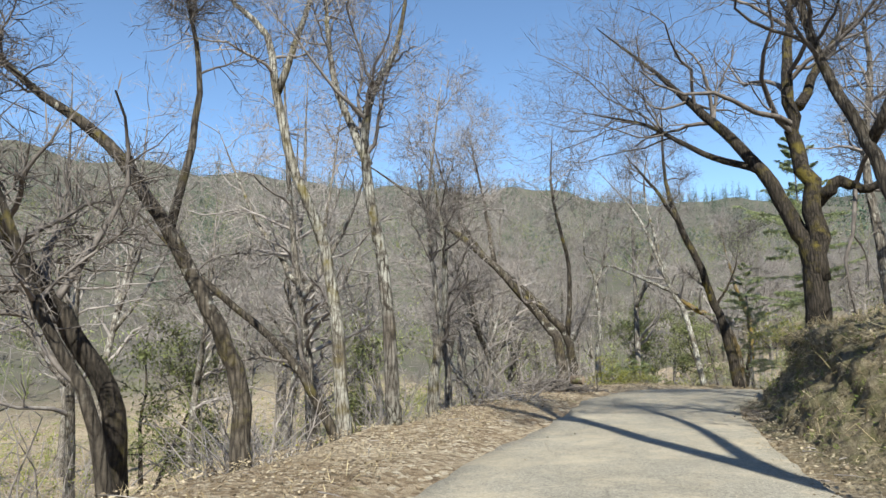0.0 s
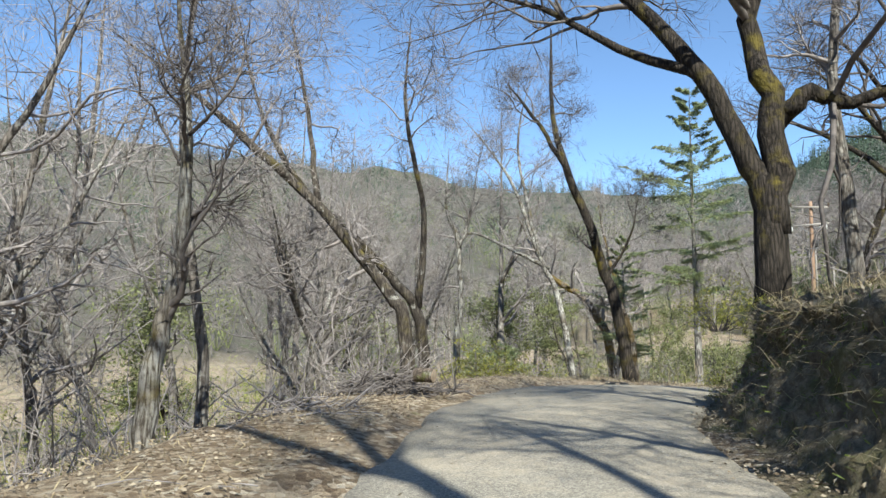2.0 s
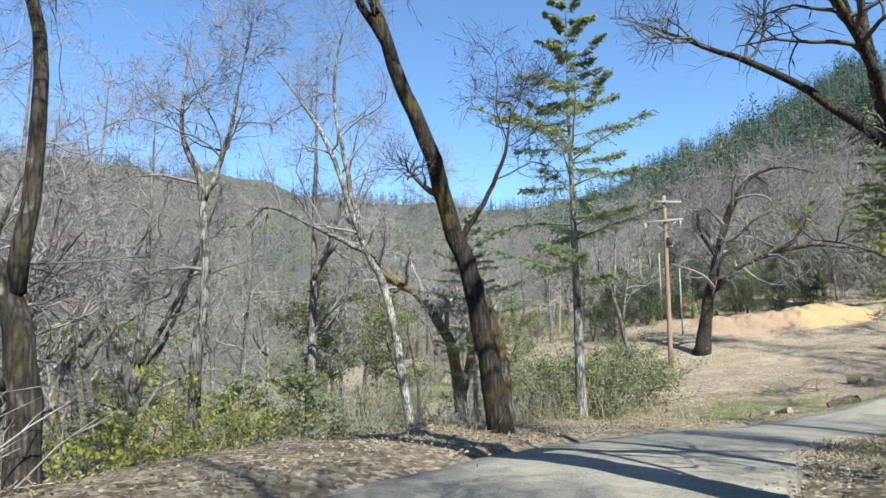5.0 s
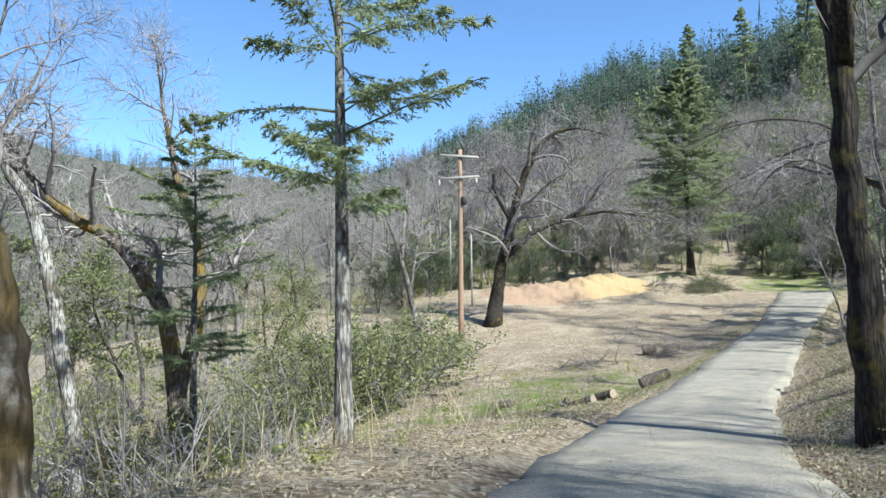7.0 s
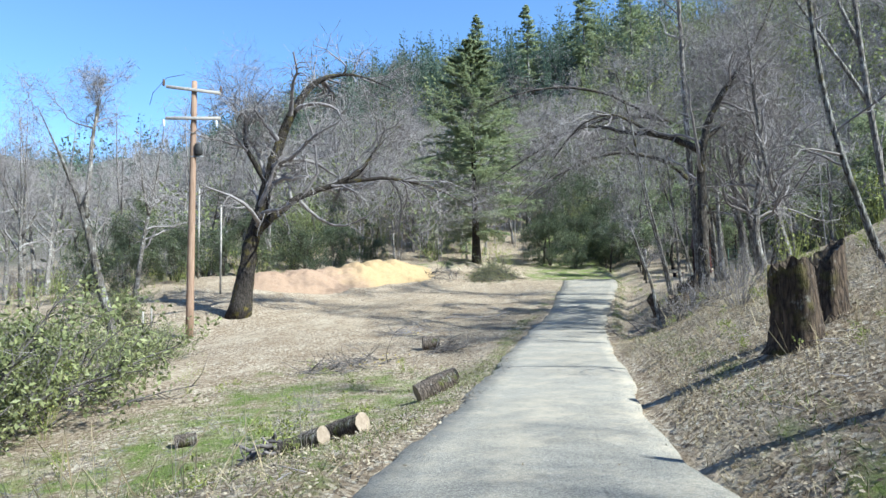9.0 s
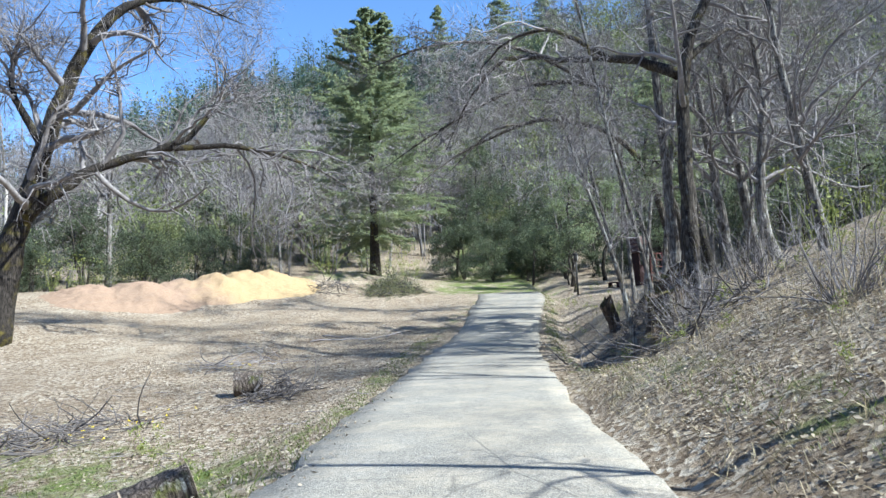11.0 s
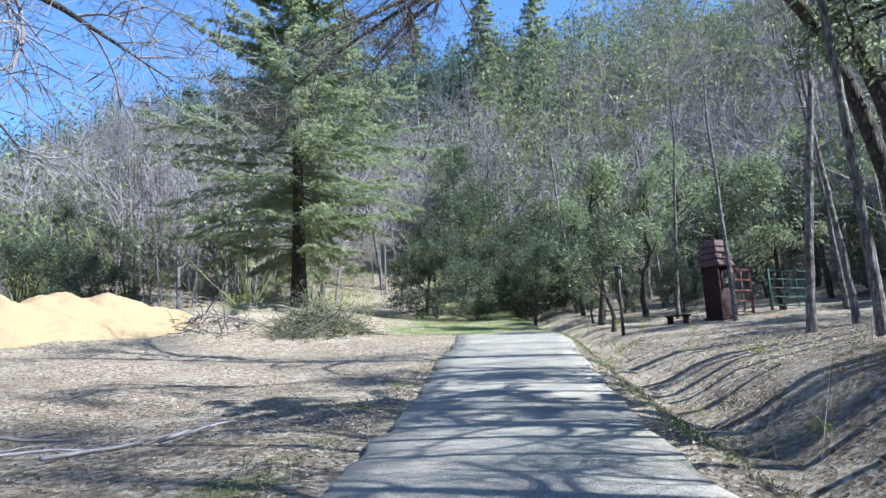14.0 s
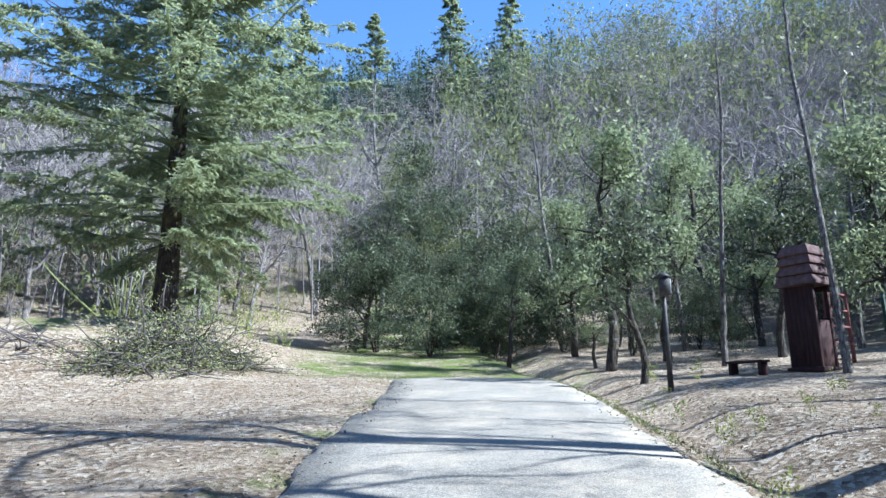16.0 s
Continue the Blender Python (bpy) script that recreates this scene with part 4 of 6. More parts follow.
hero("black_trunk_tree", "tall dark leafless tree with mossy foot at the road bend", (4.65, 22.6),
     [([(4.5, 22.65, 0.8), (4.32, 22.7, 1.8), (4.02, 22.75, 2.8), (3.72, 22.8, 3.9), (3.35, 22.85, 4.9), (2.95, 23.0, 6.6), (3.0, 23.2, 9.0)], 0.16, 0.085),
      ([(4.15, 22.75, 2.4), (4.5, 22.6, 2.9), (4.8, 22.5, 3.6), (5.0, 22.7, 4.4)], 0.05, 0.015),
      ([(3.35, 22.85, 4.9), (2.6, 22.9, 6.3), (1.7, 23.0, 7.6)], 0.08, 0.03)], 22, BARK_BLACK, TWIG_DARK, reach=1.7, boughs=22, low=0.45)
hero("mossy_tree", "short broken tree thick with orange moss", (4.82, 22.85),
     [([(4.8, 22.85, 0.5), (4.73, 22.85, 1.0), (4.6, 22.9, 1.5), (4.48, 22.95, 1.9)], 0.1, 0.08)], 48, ORANGE_MOSS, TWIG, reach=0.6, boughs=3, branches=14, twigs=50, fine=120, thick=0.4)
hero("white_barked_tree", "pale leafless tree standing below the lane", (5.5, 34.2),
     [([(5.5, 34.2, -1.2), (4.9, 34.3, 2.3), (4.2, 34.4, 4.0), (3.2, 34.6, 7.0), (2.1, 34.7, 8.8), (1.0, 34.9, 10.2)], 0.18, 0.03),
      ([(4.2, 34.4, 4.0), (3.7, 34.5, 6.5), (3.4, 34.5, 9.2), (4.0, 34.4, 12.0)], 0.1, 0.025),
      ([(4.6, 34.3, 3.5), (2.9, 34.6, 4.4), (1.4, 34.9, 5.1), (0.8, 35.0, 4.6), (-0.1, 35.1, 4.5)], 0.09, 0.03)], 23, BARK_PALE, TWIG, reach=3.0, boughs=34, low=0.4, thick=1.0)
hero("mossy_fork_tree", "orange-mossed leafless tree with a bent limb", (7.65, 36.4),
     [([(7.7, 36.4, -1.6), (7.4, 36.4, 0.7), (6.5, 36.6, 2.3), (5.6, 36.7, 2.9), (4.7, 36.9, 3.9), (3.6, 37.2, 6.2)], 0.27, 0.07),
      ([(7.7, 36.4, -1.2), (8.1, 36.3, 0.6), (8.2, 36.4, 2.2), (7.6, 36.5, 4.4), (7.2, 36.7, 7.4)], 0.2, 0.05)], 24, ORANGE_MOSS, TWIG, reach=2.4, boughs=24, thick=1.2)
hero("bare_valley_tree", "forked leafless tree on the slope below the bend", (0.4, 25.3),
     [([(0.5, 25.3, 0.9), (0.6, 25.3, 2.0), (0.5, 25.3, 3.7), (0.2, 25.3, 4.6), (0.3, 25.5, 6.4)], 0.13, 0.03), ([(0.55, 25.3, 3.4), (0.9, 25.4, 4.4), (1.2, 25.6, 6.2)], 0.07, 0.02)], 29, BARK_PALE, TWIG, reach=1.7, boughs=18)
hero("bare_valley_tree", "forked dead-looking tree behind the green bushes", (20.6, 47.6),
     [([(19.7, 47.6, 1.7), (19.5, 47.7, 2.7), (19.0, 47.8, 4.2), (18.2, 48.0, 6.2)], 0.16, 0.04), ([(19.5, 47.7, 2.8), (19.7, 47.7, 5.4), (20.0, 47.8, 7.2)], 0.09, 0.03)], 30, BARK_GREY, TWIG, reach=1.9, boughs=16)
hero("roadside_oak", "dark leafless oak leaning over the lane from the slope", (13.65, 24.15),
     [([(13.5, 24.15, 0.3), (13.45, 24.2, 1.6), (13.45, 24.2, 3.0), (13.4, 24.3, 4.5), (13.3, 24.5, 6.4), (13.6, 24.9, 9.0), (13.8, 25.2, 11.0)], 0.24, 0.06),
      ([(13.35, 24.4, 4.6), (12.4, 25.6, 6.3), (11.3, 27.0, 7.6), (10.2, 28.4, 8.8)], 0.12, 0.03),
      ([(13.4, 24.3, 4.4), (14.4, 23.6, 6.2), (15.6, 23.2, 8.4)], 0.12, 0.03),
      ([(13.45, 24.2, 3.6), (12.4, 23.5, 5.2), (11.0, 22.9, 6.6), (9.6, 22.8, 7.8)], 0.13, 0.04), ([(13.3, 24.5, 6.4), (12.0, 24.0, 8.0), (10.4, 23.6, 9.4)], 0.1, 0.03)], 25, BARK_BLACK, TWIG_DARK, reach=3.0, boughs=48, branches=280, low=0.45, thick=1.3)
hero("yard_oak", "big leafless oak with long limb beside the pole", (28.2, 53.0),
     [([(28.45, 52.85, 1.0), (28.7, 52.7, 2.4), (29.2, 52.4, 4.6), (29.6, 52.1, 6.6), (30.4, 51.6, 9.0), (31.4, 51.0, 10.6), (33.0, 50.1, 11.1), (34.6, 49.0, 10.5)], 0.5, 0.07),
      ([(28.8, 52.6, 3.0), (30.0, 51.8, 4.4), (31.4, 51.0, 5.3), (33.0, 50.0, 6.1), (34.0, 49.4, 7.6), (35.0, 48.8, 8.7)], 0.22, 0.05),
      ([(32.2, 50.5, 5.7), (34.5, 49.1, 5.9), (36.6, 47.8, 5.4), (38.4, 46.8, 4.3)], 0.12, 0.03),
      ([(29.4, 52.3, 5.4), (28.8, 53.2, 7.6), (29.2, 53.6, 9.8)], 0.16, 0.04)], 26, BARK_BLACK, TWIG, reach=3.8, boughs=105, branches=700, twigs=4200, fine=9000, low=0.25, thick=1.25, lift=-0.02)
hero("arching_oak", "mossy oak whose limb arches over the lane", (34.6, 33.9),
     [([(34.6, 33.85, 1.0), (34.6, 33.8, 2.4), (34.7, 33.7, 5.0), (34.85, 33.2, 6.5), (35.3, 32.1, 8.2), (35.9, 31.2, 10.5)], 0.24, 0.06),
      ([(34.6, 33.8, 4.9), (34.7, 35.0, 5.6), (35.0, 36.6, 6.1), (35.6, 38.8, 6.8), (36.2, 40.4, 6.2), (36.7, 41.7, 4.9)], 0.14, 0.025),
      ([(34.8, 35.4, 5.7), (34.2, 36.6, 6.6), (33.8, 37.8, 6.5), (33.6, 38.8, 5.6)], 0.08, 0.02),
      ([(34.7, 33.7, 5.2), (36.0, 33.0, 6.2), (37.6, 32.6, 6.6)], 0.1, 0.03)], 27, BARK_DARK, TWIG, reach=3.0, boughs=50, branches=300, twigs=1500, fine=4200, low=0.35, lift=-0.04)
hero("tall_straight_tree", "tall bare pole-like trunk in the roadside grove", (36.3, 34.6),
     [([(36.2, 34.7, 3.0), (36.1, 34.8, 7.9), (36.0, 34.8, 12.0), (36.1, 34.9, 17.0)], 0.15, 0.05)], 28, BARK_GREY, TWIG, reach=2.0, boughs=26, low=0.55)
for foot, lines, seed in [((31.9, 34.3), [([(31.7, 34.5, 0.2), (31.3, 34.9, 2.0), (31.0, 35.3, 3.6)], 0.06, 0.02)], 31),
                          ((32.4, 34.0), [([(32.3, 34.2, 0.6), (32.0, 34.6, 3.0), (31.6, 35.0, 6.0), (31.3, 35.6, 8.6)], 0.055, 0.02)], 32),
                          ((39.2, 37.0), [([(39.0, 37.2, 1.2), (38.4, 37.6, 4.0), (38.1, 37.9, 7.0), (37.9, 38.0, 9.5)], 0.07, 0.025)], 33),
                          ((38.9, 35.8), [([(38.6, 36.0, 1.4), (37.8, 36.6, 4.6), (37.0, 37.0, 7.4)], 0.06, 0.02)], 34),
                          ((24.9, 27.0), [([(24.6, 27.3, 1.0), (24.2, 27.8, 3.6), (24.0, 28.0, 7.0), (23.6, 28.4, 10.0)], 0.08, 0.02)], 35)]:
    hero("white_sapling", "pale slender leafless sapling leaning toward the lane", foot, lines, seed, BARK_PALE, TWIG, reach=1.7, boughs=20, branches=110, twigs=600, fine=1500, lift=0.02, group="saplings beside the lane")
for foot, lines, seed in [((36.6, 32.4), [([(36.4, 32.6, 2.0), (36.6, 32.4, 5.0), (36.2, 32.9, 9.0)], 0.17, 0.05)], 41),
                          ((38.3, 33.0), [([(38.0, 33.2, 2.0), (37.6, 33.4, 5.5), (37.9, 33.5, 10.0)], 0.19, 0.05)], 42),
                          ((40.5, 34.2), [([(40.3, 34.3, 2.4), (40.0, 34.6, 6.0), (39.4, 35.0, 10.5)], 0.2, 0.05)], 43),
                          ((35.2, 31.2), [([(35.0, 31.4, 2.0), (34.6, 31.8, 5.5), (34.4, 32.0, 9.5)], 0.14, 0.04)], 44)]:
    hero("grove_tree", "dark leafless tree in the grove on the slope", foot, lines, seed, BARK_GREY, TWIG, reach=2.8, boughs=34, branches=220, twigs=1300, fine=3600, group="trees of the roadside grove")

fir = conifer("young_fir", "thin young fir with sparse limbs at the road's edge", 11.2, 2.7, 51, low=0.36, whorls=21, per=4, sprigs=56, radius=0.14, twig=0.46, gaps=0.22, lean=(0.15, 0), droop=0.06, needle=0.095, tips=14)
fir.matrix_basis = pose(8.6, 28.8, ground_at(8.6, 28.8) - 0.1)
big_fir = conifer("big_fir", "large dense fir standing at the meadow's edge", 18.5, 6.4, 52, low=0.14, whorls=34, per=10, sprigs=52, radius=0.32, twig=0.34, gaps=0.1, droop=0.07, needle=0.19, tips=12, bark_mat=BARK_BLACK)
big_fir.matrix_basis = pose(53.4, 58.8, ground_at(53.4, 58.8) - 0.15)


# ---- woods ----
def wood_tree(seed):
    rng = np.random.RandomState(seed)
    tall = rng.uniform(8.5, 12.5)
    bend = rng.normal(size=2) * 0.9
    trunk = [(0, 0, -0.2), (0.25 * bend[0], 0.2 * bend[1], 0.3 * tall), (0.6 * bend[0], 0.7 * bend[1], 0.6 * tall), (bend[0], bend[1], tall)]
    guides = [(trunk, 0.17, 0.03)]
    for n in range(rng.randint(2, 4)):
        a, h = rng.uniform(0, 6.283), rng.uniform(0.22, 0.5)
        start = np.array(trunk[1]) * (1 - h) + np.array(trunk[2]) * h
        out = np.array([math.cos(a), math.sin(a), 0])
        guides.append(([start, start + 1.1 * out + [0, 0, 0.14 * tall], start + 2.2 * out + [0, 0, 0.36 * tall]], 0.09, 0.02))
    return bare_tree("bare_tree", "grey leafless oak of the surrounding woods", guides, seed, BARK_GREY, TWIG, reach=2.7, boughs=30, branches=150, twigs=700, fine=1800, group="trees of the woods", thick=1.15, low=0.25)


def far_conifers(name, label, places, sizes, seed, material, boughs=120):
    """Many conifers on the hills: boughs of uneven length round a trunk."""
    rng = np.random.RandomState(seed)
    shape = Shape()
    n, up = len(places), np.array([0, 0, 1.0])
    shape.spikes(places - [0, 0, 0.5], places + up * (0.5 * sizes)[:, None], places + up * sizes[:, None], 0.014 * sizes)
    which = np.repeat(np.arange(n), boughs)
    m = n * boughs
    u = 1 - 0.9 * rng.uniform(size=m) ** 0.62
    turn = rng.uniform(0, 6.283, m)
    ragged = 0.72 + 0.28 * np.sin(23 * u + 2.0 * turn + rng.uniform(0, 6.283, n)[which])
    out = sizes[which] * rng.uniform(0.12, 0.2, n)[which] * (1 - u) ** 0.75 * ragged * rng.uniform(0.3, 1.1, m) + 0.008 * sizes[which]
    at = places[which] + np.stack([out * np.cos(turn), out * np.sin(turn), u * sizes[which] - 0.3 * out], 1)
    way = np.stack([np.cos(turn), np.sin(turn), -0.35 + 0.9 * u], 1) + 0.4 * rng.normal(size=(m, 3))
    ln = sizes[which] * (0.03 + 0.065 * (1 - u) ** 0.6) * rng.uniform(0.6, 1.3, m)
    shape.leaves(at, way, unit(up + 0.6 * rng.normal(size=way.shape)), ln, 0.4 * ln, -0.15)
    return tagged(part(name, shape, material), label, "forest", kind="stuff")


def far_bare(name, label, places, sizes, seed, material, rays=34, width=0.0035):
    """Leafless woods on the hills: thin trunks, limbs and a haze of twigs."""
    rng = np.random.RandomState(seed)
    shape = Shape()
    n = len(places)
    up = np.array([0, 0, 1.0])
    shape.spikes(places - 0.5 * up, places + up * (0.45 * sizes)[:, None] + rng.normal(size=(n, 3)) * 0.04 * sizes[:, None], places + up * (0.8 * sizes)[:, None] + rng.normal(size=(n, 3)) * 0.09 * sizes[:, None], 0.0045 * sizes)
    limbs = 5
    which = np.repeat(np.arange(n), limbs)
    m = n * limbs
    turn = rng.uniform(0, 6.283, m)
    base = places[which] + up * (rng.uniform(0.2, 0.6, m) * sizes[which])[:, None]
    way = np.stack([np.cos(turn), np.sin(turn), rng.uniform(0.2, 1.5, m)], 1)
    tip = base + unit(way) * (sizes[which] * rng.uniform(0.18, 0.42, m))[:, None]
    bend = 0.5 * (base + tip) + rng.normal(size=(m, 3)) * 0.03 * sizes[which][:, None]
    shape.spikes(base, bend, tip, 0.0026 * sizes[which])
    m = n * rays
    which = np.repeat(np.arange(n), rays)
    limb = which * limbs + rng.randint(0, limbs, m)
    u = rng.uniform(0.15, 1.0, (m, 1))
    at = bend[limb] * (1 - u) + tip[limb] * u + rng.normal(size=(m, 3)) * 0.045 * sizes[which][:, None]
    ln = sizes[which] * rng.uniform(0.05, 0.17, m)
    shape.leaves(at, way[limb] * 0.45 + rng.normal(size=(m, 3)) * 0.6, rng.normal(size=(m, 3)), ln, width * sizes[which] * rng.uniform(0.6, 1.4, m), 0.2)
    return tagged(part(name, shape, material), label, "forest", kind="stuff")


def far_leafy(name, label, places, sizes, seed, material, leaves=220, leaf=0.035, category="forest"):
    """Many leafy trees or low bushes: clumps of leaves on thin stems, with gaps between."""
    rng = np.random.RandomState(seed)
    shape = Shape()
    n, up = len(places), np.array([0, 0, 1.0])
    clumps = 9
    centre = places[:, None] + sizes[:, None, None] * np.stack([rng.normal(size=(n, clumps)) * 0.2, rng.normal(size=(n, clumps)) * 0.2, rng.uniform(0.25, 0.92, (n, clumps))], -1)
    foot = np.repeat(places, clumps, 0) - 0.2 * up
    tip = centre.reshape(-1, 3)
    big = np.repeat(sizes, clumps)
    shape.spikes(foot, 0.5 * (foot + tip) + rng.normal(size=tip.shape) * 0.05 * big[:, None], tip, 0.006 * big)
    m = n * leaves
    which = np.repeat(np.arange(n), leaves)
    pick = rng.randint(0, clumps, m)
    at = centre[which, pick] + rng.normal(size=(m, 3)) * [1, 1, 0.7] * (sizes[which] * rng.uniform(0.05, 0.12, (n, clumps))[which, pick])[:, None]
    at[:, 2] = np.maximum(at[:, 2], places[which, 2])
    shape.leaves(at, rng.normal(size=(m, 3)) - 0.2 * up, unit(rng.normal(size=(m, 3)) + up), leaf * sizes[which] * rng.uniform(0.6, 1.4, m), 0.5 * leaf * sizes[which], 0.15)
    return tagged(part(name, shape, material), label, category, kind="stuff")


woods_rng = np.random.RandomState(77)
variants = [wood_tree(200 + n) for n in range(6)]
spots = []
for s_range, off_range, count in [((-6, 28), (5.5, 18), 26), ((-8, 30), (14, 44), 24), ((30, 46), (22, 50), 14), ((46, 80), (26, 45), 16), ((88, 114), (11, 40), 26), ((58, 86), (24, 44), 16), ((22, 54), (-32, -19), 8), ((74, 112), (-46, -14), 18), ((-6, 20), (-22, -6), 9), ((56, 100), (-34, -15), 16)]:
    spots += [(*p, off_range[0] > 0) for p in scatter(woods_rng, count, s_range, off_range)]
spots = [p for p in spots if not (-9 < p[0] < 2 and p[1] < 12.5) and not (0.5 < p[0] < 9 and 20 < p[1] < 36) and math.hypot(p[0] - 62, p[1] - 53) > 11 and math.hypot(p[0] - 57, p[1] - 62) > 6 and math.hypot(p[0] - 70, p[1] - 62) > 5]
spots += [(x, y, ground_at(x, y), True) for x, y in [(63.5, 70.5), (67, 74), (61, 73), (70.5, 76.5), (66, 69), (74, 72), (60, 78), (77, 69), (79, 66), (73, 64.5), (81, 70), (69.5, 66.5), (84, 67), (76, 62), (64.5, 66.5)]]
tall_spots = [(*p, True) for p in scatter(woods_rng, 30, (-4, 30), (13, 32))]
spots += tall_spots
for n, (x, y, z, _) in enumerate(spots):
    m = pose(x, y, z - 0.1, woods_rng.normal() * 3, woods_rng.normal() * 3, woods_rng.uniform(0, 360)) @ Matrix.Scale(woods_rng.uniform(0.75, 1.25) * (1.45 if n >= len(spots) - len(tall_spots) else 1.0), 4)
    if n < len(variants):
        variants[n].matrix_basis = m
    else:
        tree = copy_thing(variants[n % len(variants)], m)
        tree.matrix_basis = m


def hill_spots(rng, count, az_range, far_range, power=0.7):
    az = np.radians(rng.uniform(*az_range, count))
    far = far_range[0] + (far_range[1] - far_range[0]) * rng.uniform(size=count) ** power
    x, y = 20 + far * np.sin(az), 25 + far * np.cos(az)
    s, off, _ = along(x, y)
    keep = (s > 104) | (off > 24) | (off < -16) | ((s < 30) & (off > 14))
    x, y = x[keep], y[keep]
    return np.column_stack([x, y, height(x, y)])


places = np.concatenate([hill_spots(woods_rng, 2400, (-75, 24), (60, 560), 0.8), hill_spots(woods_rng, 180, (120, 285), (50, 300))])
far_bare("leafless_hill_woods", "grey-brown leafless woods covering the far hillsides", places, woods_rng.uniform(8, 14, len(places)), 5, TWIG_HILL, 48, 0.006)
places = hill_spots(woods_rng, 1700, (-70, 24), (330, 640), 0.8)
far_bare("leafless_ridge_woods", "leafless woods along the upper hillside and ridge", places, woods_rng.uniform(9, 15, len(places)), 15, TWIG_HILL, 26, 0.008)
places = np.concatenate([hill_spots(woods_rng, 500, (62, 122), (46, 90), 0.7), hill_spots(woods_rng, 1100, (62, 122), (80, 230), 0.65), scatter(woods_rng, 150, (70, 112), (-46, -13)), scatter(woods_rng, 110, (88, 114), (10, 34)), scatter(woods_rng, 70, (99, 120), (-14, 12))])
far_bare("leafless_slope_woods", "pale grey leafless trees crowding the slope", places, woods_rng.uniform(7, 13, len(places)), 8, TWIG_FAR, 150, 0.0024)
places = hill_spots(woods_rng, 480, (18, 66), (60, 140), 0.6)
far_bare("leafless_valley_woods", "low pale leafless woods at the foot of the hill", places, woods_rng.uniform(4.5, 8, len(places)), 18, TWIG_FAR, 90, 0.005)
brush = np.concatenate([hill_spots(woods_rng, 600, (-75, 24), (45, 200), 0.7), hill_spots(woods_rng, 900, (14, 125), (44, 170), 0.7)])
far_bare("hillside_brush", "low leafless brush under the hillside trees", brush, woods_rng.uniform(1.6, 4.2, len(brush)), 9, TWIG_FAR, 20, 0.008)
brush = np.concatenate([scatter(woods_rng, 420, (-6, 44), (9, 45)), scatter(woods_rng, 160, (50, 86), (23, 40)), scatter(woods_rng, 150, (86, 112), (7, 36)), scatter(woods_rng, 50, (98, 114), (-10, 9)), scatter(woods_rng, 60, (22, 56), (-26, -9)), scatter(woods_rng, 120, (72, 110), (-40, -12))])
far_bare("slope_brush", "thin leafless brush on the slopes beside the lane", brush, woods_rng.uniform(1.4, 3.6, len(brush)), 10, TWIG, 110, 0.003)
places = np.concatenate([hill_spots(woods_rng, 420, (-70, 24), (40, 330), 0.6), hill_spots(woods_rng, 60, (24, 64), (46, 95), 0.7), hill_spots(woods_rng, 250, (64, 122), (46, 200), 0.7), hill_spots(woods_rng, 380, (58, 112), (46, 120), 0.7), scatter(woods_rng, 30, (88, 114), (13, 34)), scatter(woods_rng, 40, (72, 110), (-44, -16))])
far_leafy("evergreen_hill_trees", "light green broadleaf evergreens among the bare trees", places, woods_rng.uniform(5, 11, len(places)), 21, LEAVES_FAR, 130, 0.05)
places = hill_spots(woods_rng, 420, (-75, 24), (90, 480), 0.7)
far_leafy("dark_hill_trees", "dark green evergreens scattered over the far hillside", places, woods_rng.uniform(5, 11, len(places)), 25, NEEDLES_FAR, 110, 0.07)
low_brush = np.concatenate([scatter(woods_rng, 90, (22, 37), (2.6, 9)), scatter(woods_rng, 30, (24, 40), (-7, -2.5))])
far_bare("dry_brush", "low dry grey brush along the verge", low_brush, woods_rng.uniform(0.4, 1.1, len(low_brush)), 27, TWIG_FAR, 110, 0.005)
near = np.concatenate([scatter(woods_rng, 130, (-6, 24), (6.0, 16), 0.8), scatter(woods_rng, 60, (24, 46), (9.0, 17), 0.8), scatter(woods_rng, 12, (22, 34), (5.5, 9))])
low = np.concatenate([scatter(woods_rng, 110, (22, 52), (-8, -2.3)), scatter(woods_rng, 14, (24, 34), (2.2, 4.5)), scatter(woods_rng, 40, (34, 48), (3, 9)), scatter(woods_rng, 40, (52, 78), (-5, -2.0)), scatter(woods_rng, 20, (20, 24), (-3.5, -1.8))])
far_leafy("low_weeds", "low green weeds tufting the verges", low, woods_rng.uniform(0.12, 0.45, len(low)), 24, UNDERGROWTH, 90, 0.12, "weeds")
far_leafy("leafy_undergrowth", "small-leaved green and yellowish undergrowth below the lane", near, woods_rng.uniform(0.6, 2.2, len(near)), 23, UNDERGROWTH, 330, 0.03, "undergrowth")
places = np.concatenate([scatter(woods_rng, 480, (-6, 46), (15, 44)), scatter(woods_rng, 120, (48, 86), (22, 36)), scatter(woods_rng, 90, (86, 112), (6, 30)), scatter(woods_rng, 50, (97, 114), (-12, 9)), scatter(woods_rng, 60, (22, 60), (-22, -6))])
far_leafy("undergrowth", "low green and yellowish undergrowth on the slopes", places, woods_rng.uniform(0.7, 2.4, len(places)), 22, UNDERGROWTH, 105, 0.056, "undergrowth")
places = np.concatenate([hill_spots(woods_rng, 800, (21, 42), (130, 480), 0.7), hill_spots(woods_rng, 2000, (34, 66), (125, 330), 0.7), hill_spots(woods_rng, 150, (66, 125), (110, 230), 0.6)])
far_conifers("hill_conifers", "green conifers standing on the near hill", places, woods_rng.uniform(8, 16, len(places)), 6, NEEDLES_FAR)
places = hill_spots(woods_rng, 700, (26, 66), (88, 145), 0.7)
far_conifers("hill_foot_conifers", "younger conifers at the foot of the hill", places, woods_rng.uniform(5, 11, len(places)), 16, NEEDLES_FAR, 100)
